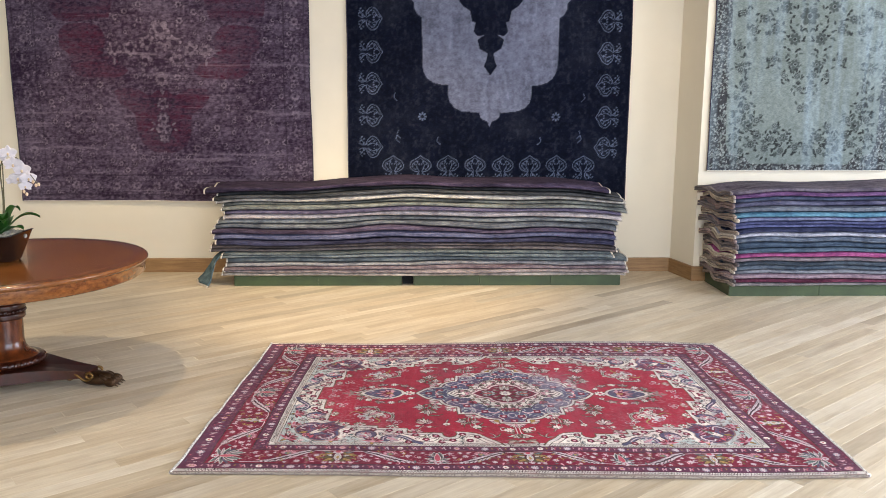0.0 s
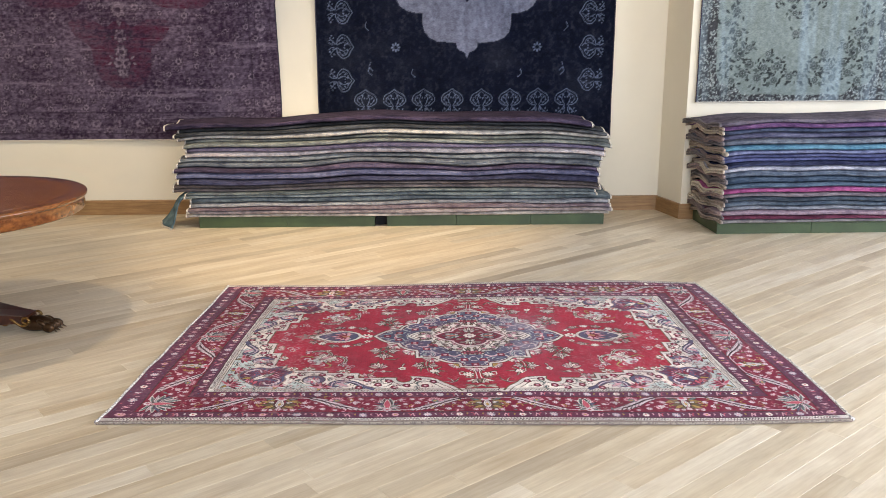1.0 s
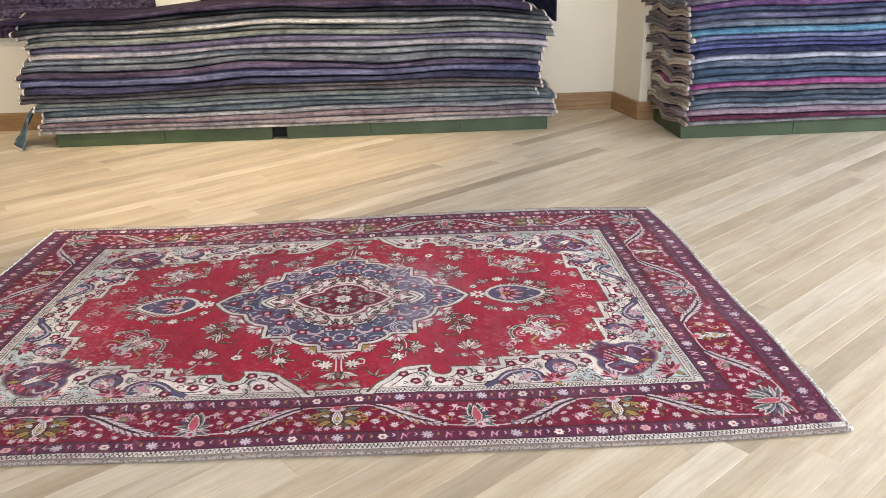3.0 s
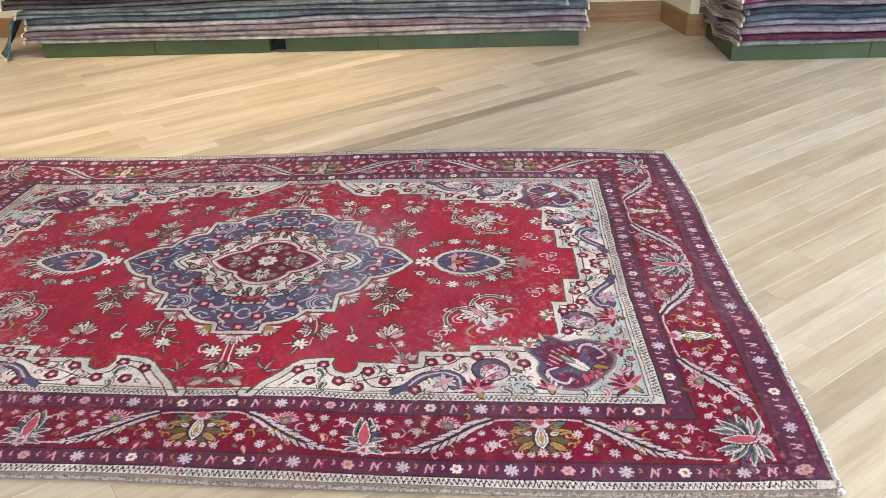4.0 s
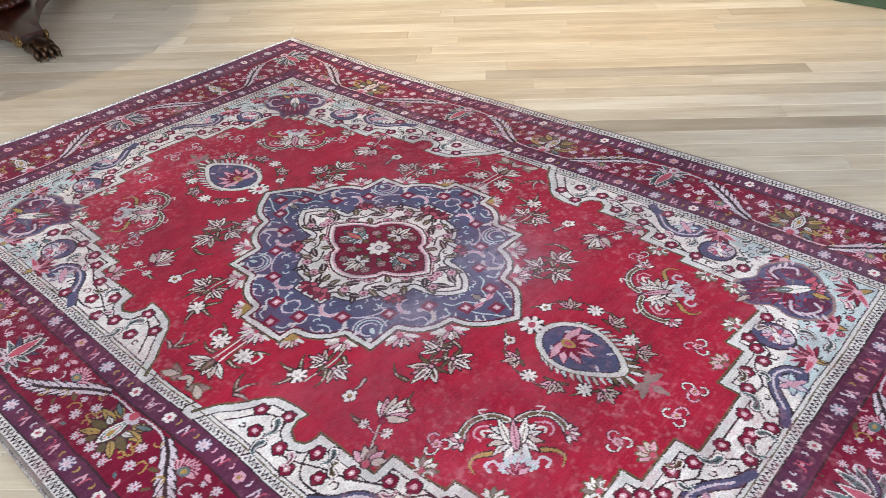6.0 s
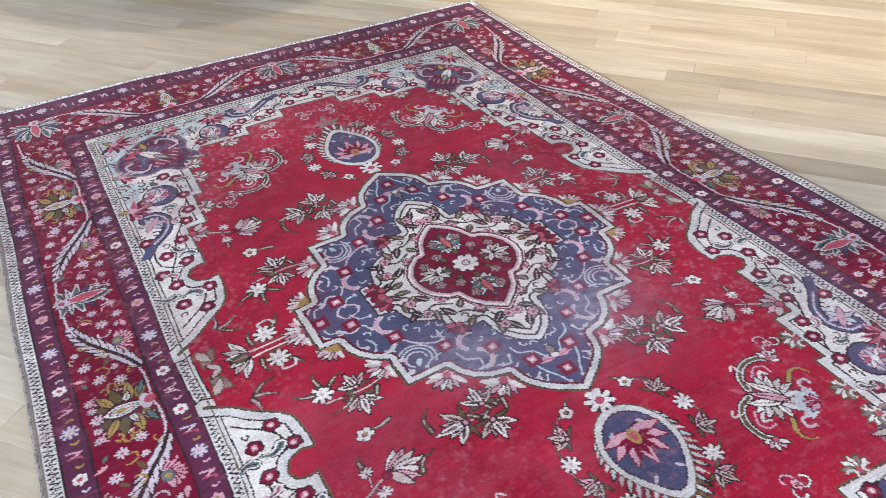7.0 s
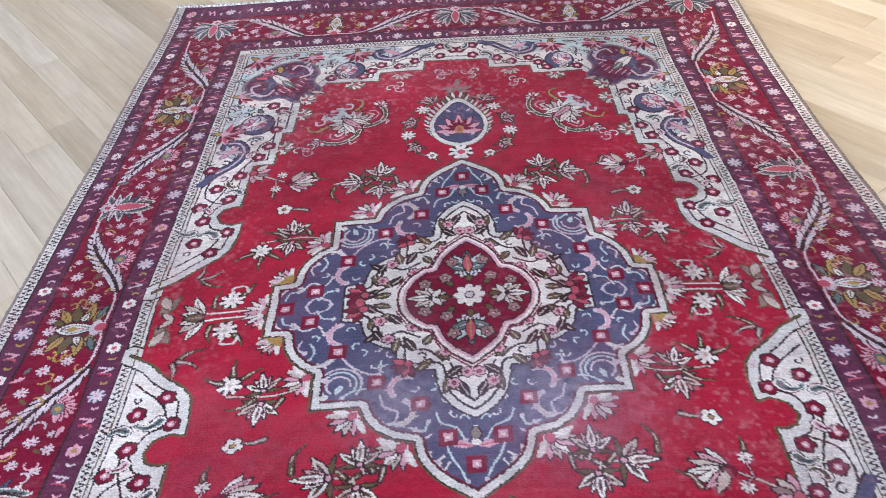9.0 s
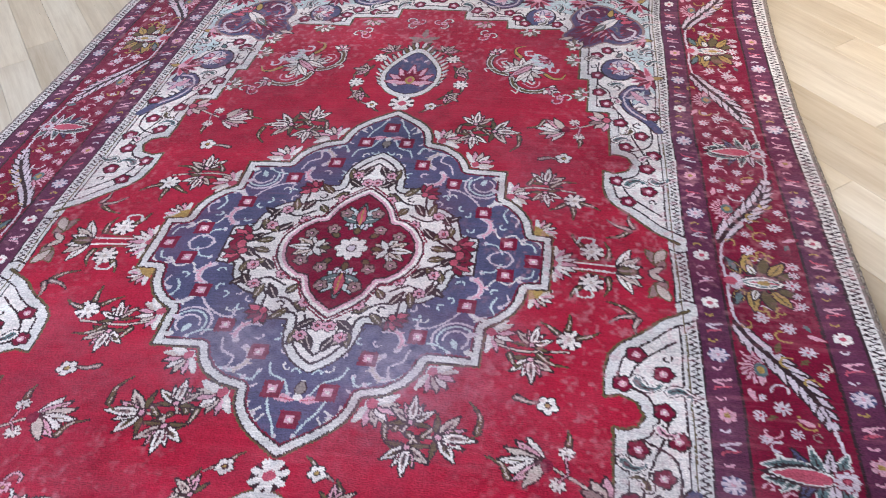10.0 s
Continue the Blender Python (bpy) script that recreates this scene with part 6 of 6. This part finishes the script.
    for x, y, l, t in ((0.225, 0.285, 0.030, 2.0), (0.235, 0.262, 0.028, 0.4), (0.262, 0.285, 0.026, 1.4)):
        cv.leaf(x, y, l, 0.013, t, (LILAC, ICE, PALE)[int(l * 1000) % 3])
    for x, y, t, col in ((0.255, 0.135, 0.9, PINK), (0.095, 0.270, 0.3, PINK), (0.150, 0.315, 4.4, PALE), (0.315, 0.150, 3.6, BEIGE)):
        v = np.linspace(0, 1, 10)
        arc = np.stack([x + 0.030 * np.cos(t + 2.6 * v), y + 0.030 * np.sin(t + 2.6 * v)], 1)
        cv.stroke(arc, 0.0125, LILAC, blue)
        cv.stroke(arc[1:9], 0.006, col)
        for j in (2, 5, 8):
            cv.leaf(*arc[j], 0.013, 0.006, t + 2.6 * j / 9, col)
    for m in (1, -1):
        cv.leaf(0.406, 0.004 * m, 0.052, 0.017, m * 1.75, PINK, None, ROSE)
    cv.leaf(0.392, 0.0, 0.03, 0.02, math.pi, GREY, DARKLINE)
    cv.oval(0.398, 0, 0.008, 0.009, 0, IVORY)
    for x, y in ((0.0, 0.402), (0.048, 0.345), (0.144, 0.277), (0.236, 0.193), (0.299, 0.107), (0.384, 0.052), (0.448, 0.0)):
        for half, yarn_ in ((0.0185, MAROON), (0.0088, PINK), (0.0035, IVORY)):
            cv.poly([(x - half, y - half), (x + half, y - half), (x + half, y + half), (x - half, y + half)], yarn_)
    cv.scatter(3000, (0.0, 0.5, 0.0, 0.42), 0.0125, blue, gen, lambda x, y: cv.curl(x, y, 0.012, gen.uniform(0, 6.3), gen.choice((1, -1)), 0.0040, gen.choice((LILAC, ICE, PALE)), 3.2))
    shield(inner, IVORY, ((0.0235, DARKLINE), (0.018, PALE), (0.0045, DARKLINE)))
    ivory = [IVORY]
    # dark palm leaves, tulips and vines on the ivory ground
    for pts in (((0.30, 0.0), (0.27, 0.03), (0.235, 0.03), (0.20, 0.045)), ((0.19, 0.06), (0.16, 0.09), (0.15, 0.125), (0.12, 0.14)), ((0.12, 0.11), (0.10, 0.15), (0.115, 0.185), (0.08, 0.20)), ((0.07, 0.17), (0.04, 0.19), (0.02, 0.225))):
        fine(pts, 0.0055, DARKLINE, ivory)
    for x, y, l, t, yarn_ in ((0.285, 0.012, 0.042, 2.7, DARKLINE), (0.270, 0.030, 0.040, 2.4, OLIVE), (0.235, 0.050, 0.042, 0.2, OLIVE), (0.21, 0.025, 0.04, 0.9, DARKLINE), (0.185, 0.085, 0.042, 0.8, OLIVE), (0.195, 0.12, 0.04, 1.4, DARKLINE), (0.155, 0.120, 0.042, 2.6, DARKLINE), (0.165, 0.075, 0.035, 5.4, OLIVE), (0.12, 0.155, 0.042, 0.2, OLIVE), (0.10, 0.190, 0.042, 1.0, DARKLINE), (0.075, 0.150, 0.04, 2.4, DARKLINE),
                              (0.085, 0.215, 0.035, 3.4, OLIVE), (0.045, 0.175, 0.04, 0.8, OLIVE), (0.035, 0.205, 0.035, 2.4, DARKLINE), (0.02, 0.175, 0.035, 1.8, OLIVE), (0.12, 0.19, 0.03, 2.6, DARKLINE), (0.14, 0.10, 0.03, 3.8, OLIVE)):
        cv.leaf(x, y, l, 0.0165, t, yarn_, DARKLINE, BEIGE)
    for x, y, r, t in ((0.192, 0.132, 0.034, 0.8), (0.022, 0.232, 0.042, 1.57)):
        ray_fan(x, y, r, t, (MAROON, ROSE, MAROON), 2.2, 5)
    for x, y in ((0.252, 0.040), (0.120, 0.175), (0.165, 0.055), (0.065, 0.195), (0.225, 0.012), (0.088, 0.125)):
        cv.rosette(x, y, 0.0135, 6, PINK, ROSE, DARKLINE, x * 9)
    cv.scatter(1500, (0.0, 0.33, 0.0, 0.28), 0.0105, ivory, gen, lambda x, y: cv.curl(x, y, 0.012, gen.uniform(0, 6.3), 1, 0.0045, gen.choice((DARKLINE, OLIVE, MAROON)), 4.0))
    cv.poly([*[(x * 1.07, y * 1.07) for x, y in core], (-0.02, -0.02)], IVORY)
    cv.stroke([(x * 1.07, y * 1.07) for x, y in core], 0.0055, DARKLINE)
    cv.stroke([(x * 1.12, y * 1.12) for x, y in core[1:-1]], 0.004, MAROON, ivory)
    shield(core, CRIMSON, ((0.013, MAROON), (0.0105, DARKLINE), (0.0065, PINK), (0.0035, DARKLINE)))
    for k in range(5):
        cv.leaf(0.085, 0, 0.066 - 0.006 * abs(k - 2), 0.023, (k - 2) * 0.55, (TEAL, ICE)[k % 2], DARKLINE, IVORY)
        cv.leaf(0.09, 0, 0.034, 0.024, math.pi + (k - 2) * 0.55, (ICE, LILAC)[k % 2], DARKLINE)
    cv.leaf(0.078, 0, 0.062, 0.020, 0, ROSE, DARKLINE, GOLD)
    for k in range(5):
        cv.leaf(0.0, 0.082, 0.054 - 0.006 * abs(k - 2), 0.019, math.pi / 2 + (k - 2) * 0.62, (PALE, BEIGE)[k % 2], DARKLINE, OLIVE)
        cv.leaf(0.0, 0.080, 0.034, 0.014, -math.pi / 2 + (k - 2) * 0.5, (PALE, BEIGE)[k % 2], DARKLINE)
    cv.rosette(0, 0, 0.036, 8, IVORY, LILAC, DARKLINE)
    for k, (u, v) in enumerate(((0.045, 0.0), (0.0, 0.045), (0.035, 0.035))):
        cv.leaf(u, v, 0.024, 0.013, math.atan2(v, u), OLIVE, DARKLINE)
    for x, y in ((0.062, 0.052), (0.045, 0.098), (0.115, 0.035)):
        cv.rosette(x, y, 0.0145, 5, DUSK, PINK, DARKLINE)
    cv.scatter(800, (0.0, 0.18, 0.0, 0.14), 0.009, [CRIMSON], gen, lambda x, y: cv.curl(x, y, 0.010, gen.uniform(0, 6.3), 1, 0.0042, gen.choice((PALE, PINK, DARKLINE)), 3.4))
    return cv


# how far the rug is out of square: terms u^i v^j, i then j rising, up to the fourth order
LEAN_X = (-0.0048, 0.0207, 0.065, -0.0032, -0.0156, -0.0487, -0.0263, -0.0025, 0.0043, -0.01, 0.0161, -0.0579, 0.05, 0.001, 0.0066)
LEAN_Y = (0.0045, -0.0234, -0.0644, 0.0423, 0.0428, -0.0319, 0.0446, 0.0205, 0.0161, -0.0142, -0.0204, 0.0096, -0.0297, -0.048, 0.0065)


def rug_place(p, q):
    """Where a point of the design lies on the floor: the rug is a little out of square, wavy at its edges."""
    u, v = p / HALF_L, q / HALF_W
    terms = [u ** i * v ** j for i in range(5) for j in range(5 - i)]
    x, y = p + sum(c * t for c, t in zip(LEAN_X, terms)), q + sum(c * t for c, t in zip(LEAN_Y, terms))
    near = np.clip(1 - np.minimum((1 - np.abs(u)) * HALF_L, (1 - np.abs(v)) * HALF_W) / 0.5, 0, 1) ** 2
    x = x + 0.008 * near * value_noise(x, y, 3.4, 61, 2)
    y = y + 0.008 * near * value_noise(x, y, 3.0, 62, 2)
    z = 0.011 + 0.006 * near * (1 + value_noise(x, y, 1.9, 63, 2)) + 0.0015 * value_noise(x, y, 7, 64, 2)
    return x, y, z


def medallion_rug():
    chart = rug_chart()
    rgb = dyed(chart.img, RUG_YARNS)
    p, q = np.meshgrid(np.linspace(-HALF_L, HALF_L, 1330), np.linspace(-HALF_W, HALF_W, 868))
    inner = np.clip(np.minimum(HALF_L - np.abs(p), HALF_W - np.abs(q)) / 0.06, 0, 1)
    pw = p + inner * (0.005 * value_noise(p, q, 3.0, 71, 2) + 0.002 * value_noise(p, q, 14, 72, 2))
    qw = q + inner * (0.005 * value_noise(p, q, 3.0, 73, 2) + 0.002 * value_noise(p, q, 14, 74, 2))
    loose = np.random.default_rng(11)
    dye = rgb[np.clip(np.rint((np.abs(qw + loose.normal(0, 0.0005, p.shape)) + 0.02) / chart.step), 0, rgb.shape[0] - 1).astype(int), np.clip(np.rint((np.abs(pw + loose.normal(0, 0.0005, p.shape)) + 0.02) / chart.step), 0, rgb.shape[1] - 1).astype(int)]
    # abrash: the dye lots change across the warp; two places are rubbed pale
    lots = value_noise(p * 4.0, q * 0.35, 2.0, 75, 3)
    cloud = value_noise(p, q, 4.5, 81, 4)
    dye = dye * (1 + 0.16 * lots + 0.26 * cloud + 0.20 * value_noise(p, q, 26, 76, 3) + 0.16 * np.random.default_rng(3).uniform(-1, 1, p.shape) + 0.09 * np.random.default_rng(4).uniform(-1, 1, p.shape[1])[None, :])[..., None]
    rubbed = np.exp(-((p - 0.30) ** 2 + (q - 0.17) ** 2) / 0.018) + 0.8 * np.exp(-((p - 0.30) ** 2 + (q + 0.16) ** 2) / 0.010) + 0.35 * np.clip(value_noise(p, q, 3.5, 77, 4) - 0.15, 0, 1)
    dye = blend(dye, np.array(srgb(190, 172, 184)), 0.55 * rubbed * (0.7 + 0.5 * value_noise(p, q, 60, 78, 2)))
    streaks = np.clip(value_noise(p * 9, q * 1.2, 9, 79, 3) - 0.22, 0, 1) * np.clip(0.4 + 1.2 * value_noise(p, q, 1.3, 80, 3), 0, 1)
    dye = blend(dye, np.array(srgb(214, 130, 138)), 0.5 * streaks)
    # pile worn thin: the pale foundation shows as flecks in clouds
    thin = np.clip(0.35 + 1.3 * value_noise(p, q, 2.6, 82, 4), 0, 1) * np.clip(value_noise(p, q, 85, 83, 2) - 0.12, 0, 1)
    dye = blend(dye, np.array(srgb(206, 142, 146)), np.clip(0.85 * thin, 0, 0.45))
    dye = blend(dye, np.array(srgb(120, 22, 50)), np.clip(0.5 * value_noise(p, q, 7.0, 84, 4) - 0.06, 0, 0.3))
    x, y, z = rug_place(p, q)
    for rim_ in (np.s_[0, :], np.s_[-1, :], np.s_[:, 0], np.s_[:, -1]):
        z[rim_] = 0.0006
    P = np.stack([x, y, z], -1)
    cp, cq = np.abs(p[:-1, :-1] + 0.0014), np.abs(q[:-1, :-1] + 0.0014)
    a, b = border_inset(1.05)
    field = (cp < a) & (cq < b)
    heart = cp / 0.54 + cq / 0.50 < 1.0
    rug = empty("medallion_rug", None, "worn red wool rug with a blue medallion lying on oak boards", "rug")
    wool = pile_material("worn_wool_pile", 300, 0.10, 0.5, 0.95, (1.5, 0.7, 1), (0.60, 0.40, 0.44), 0.10)
    for name, keep, label in (("border", ~field, "crimson floral border between purple guard bands"), ("field", field & ~heart, "red field with ivory corners and strewn flowers"), ("medallion", field & heart, "stepped blue and ivory medallion")):
        link(name, grid_mesh(name, P, np.clip(dye, 0, 1), keep), wool, rug, label, True)
    # overcast edges: grey wool along the long sides, white cord at the ends
    for name, line, material, r in (("selvedge", (p[0], q[0]), OVERCAST, 0.0055), ("selvedge", (p[-1], q[-1]), OVERCAST, 0.0055), ("end_cord", (p[:, 0], q[:, 0]), CORD, 0.0085), ("end_cord", (p[:, -1], q[:, -1]), CORD, 0.0085)):
        ex, ey, ez = rug_place(line[0], line[1])
        pts = np.stack([ex, ey, 0 * ez + r * 0.92 + (ez - 0.011) * 0.7], -1)[::3]
        gen = np.random.default_rng(5)
        part(name, tube(bmesh.new(), pts, r * (1 + 0.16 * gen.uniform(-1, 1, len(pts))), 8), material, rug, "frayed white end cord" if r > 0.006 else "grey overcast side edge", True)


def cord_material(name, a, b, pitch):
    m = Nodes(name, 0.95)
    tick = m.noise(m.coords("Object"), pitch, 2)
    m.color(m.ramp(tick, (0.40, a), (0.56, b)))
    m.bump(tick, 0.8, 0.004)
    return m.mat


OVERCAST = cord_material("grey_overcast_wool", srgb(108, 96, 90), srgb(164, 152, 140), 150)
CORD = cord_material("white_end_cord", srgb(140, 132, 130), srgb(236, 232, 226), 120)
medallion_rug()


# ---- the oak floor: boards laid slantwise ----
BOARD, TURN_F = 0.098, radians(37.5)
floor = structure("floor", box(bmesh.new(), (WEST - 0.2, SOUTH - 0.2, -0.12), (EAST + 0.2, NORTH + 0.2, -0.014)), SUBFLOOR, "pale oak board floor laid on the slant", "floor")
along, across = Vector((math.cos(TURN_F), math.sin(TURN_F), 0)), Vector((-math.sin(TURN_F), math.cos(TURN_F), 0))


def board_mesh(length, material, bevel=0.0007, gap=0.0003):
    bm = bmesh.new()
    x0, x1, y0, y1 = gap, length - gap, gap, BOARD - gap
    low = [bm.verts.new((x, y, -0.013)) for x, y in ((x0, y0), (x1, y0), (x1, y1), (x0, y1))]
    mid = [bm.verts.new((v.co.x, v.co.y, -bevel)) for v in low]
    b = bevel
    top = [bm.verts.new((x, y, 0)) for x, y in ((x0 + b, y0 + b), (x1 - b, y0 + b), (x1 - b, y1 - b), (x0 + b, y1 - b))]
    for r0, r1 in ((low, mid), (mid, top)):
        for i in range(4):
            bm.faces.new((r0[i], r0[(i + 1) % 4], r1[(i + 1) % 4], r1[i]))
    bm.faces.new(top)
    mesh = bpy.data.meshes.new("plank")
    bm.to_mesh(mesh)
    bm.free()
    mesh.materials.append(material)
    return mesh


LENGTHS = (0.7, 1.05, 1.3, 1.7, 2.2)
BOARDS = {(length, m): board_mesh(length, m) for length in LENGTHS for m in (OAK, OAK_BROWN)}
gen = random.Random(21)
places = []
KNOWN = {0: 0.408, 9: 0.31, 4: 1.35, -3: 0.1}  # rows in which a brown board begins at a joint
for row in range(-60, 127):
    edge = 2.197 - BOARD * (row + 1)
    s = KNOWN[row] if row in KNOWN else 0.7 * gen.random()
    run = []
    while s < 9.5:
        length = gen.choice((1.05, 1.3)) if row in KNOWN and not run else gen.choice(LENGTHS)
        run.append((s, length, OAK_BROWN if row in KNOWN and not run or gen.random() < 0.01 else OAK))
        s += length
    s = run[0][0]
    while s > -10.5:
        length = gen.choice(LENGTHS)
        s -= length
        run.append((s, length, OAK_BROWN if gen.random() < 0.01 else OAK))
    for s, length, m in run:
        c = along * (s + length / 2) + across * (edge + BOARD / 2)
        if WEST - 1.1 < c.x < EAST + 1.1 and SOUTH - 1.1 < c.y < NORTH + 1.1:
            places.append((s, edge, (length, m), c))
# the boards round the rug are pieces of their own, the rest is joined and trimmed at the walls
def reach(place):
    s, edge, kind, c = place
    ends = [along * (s + u * kind[0]) + across * (edge + v * BOARD) for u in (0, 1) for v in (0, 1)]
    return all(WEST < p.x < EAST and SOUTH < p.y < NORTH for p in ends)


places.sort(key=lambda v: math.hypot(v[3].x - 0.1, (v[3].y + 0.1) * 0.9))
single = [v for v in places if reach(v)][:300]
chosen = {id(v) for v in single}
for s, edge, kind, c in single:
    ob = new("plank", BOARDS[kind])
    ob.parent = floor
    ob.matrix_world = Matrix.Translation(along * s + across * edge) @ pose(0, 0, 0, 0, 0, 37.5)
verts, faces, tones = [], [], []
for v in places:
    if id(v) in chosen:
        continue
    s, edge, kind, c = v
    mesh = BOARDS[kind]
    base = len(verts)
    verts += [(s + p.co.x, edge + p.co.y, p.co.z) for p in mesh.vertices]
    faces += [tuple(base + i for i in f.vertices) for f in mesh.polygons]
    tones += [1 if kind[1] is OAK_BROWN else 0] * len(mesh.polygons)
mesh = bpy.data.meshes.new("outer_boards")
mesh.from_pydata(verts, [], faces)
mesh.polygons.foreach_set("material_index", tones)
bm = bmesh.new()
bm.from_mesh(mesh)
turn_back = Matrix.Rotation(-TURN_F, 4, "Z")
for spot, normal in (((WEST - 0.1, 0, 0), (-1, 0, 0)), ((EAST + 0.1, 0, 0), (1, 0, 0)), ((0, SOUTH - 0.1, 0), (0, -1, 0)), ((0, NORTH + 0.1, 0), (0, 1, 0))):
    bmesh.ops.bisect_plane(bm, geom=bm.verts[:] + bm.edges[:] + bm.faces[:], plane_co=turn_back @ Vector(spot), plane_no=turn_back @ Vector(normal), clear_outer=True)
bm.to_mesh(mesh)
bm.free()
mesh.materials.append(OAK)
mesh.materials.append(OAK_BROWN)
far = link("outer_boards", mesh, None, floor, "pale oak boards towards the walls")
far.matrix_world = Matrix.Rotation(TURN_F, 4, "Z")
tagged(far, kind="stuff")
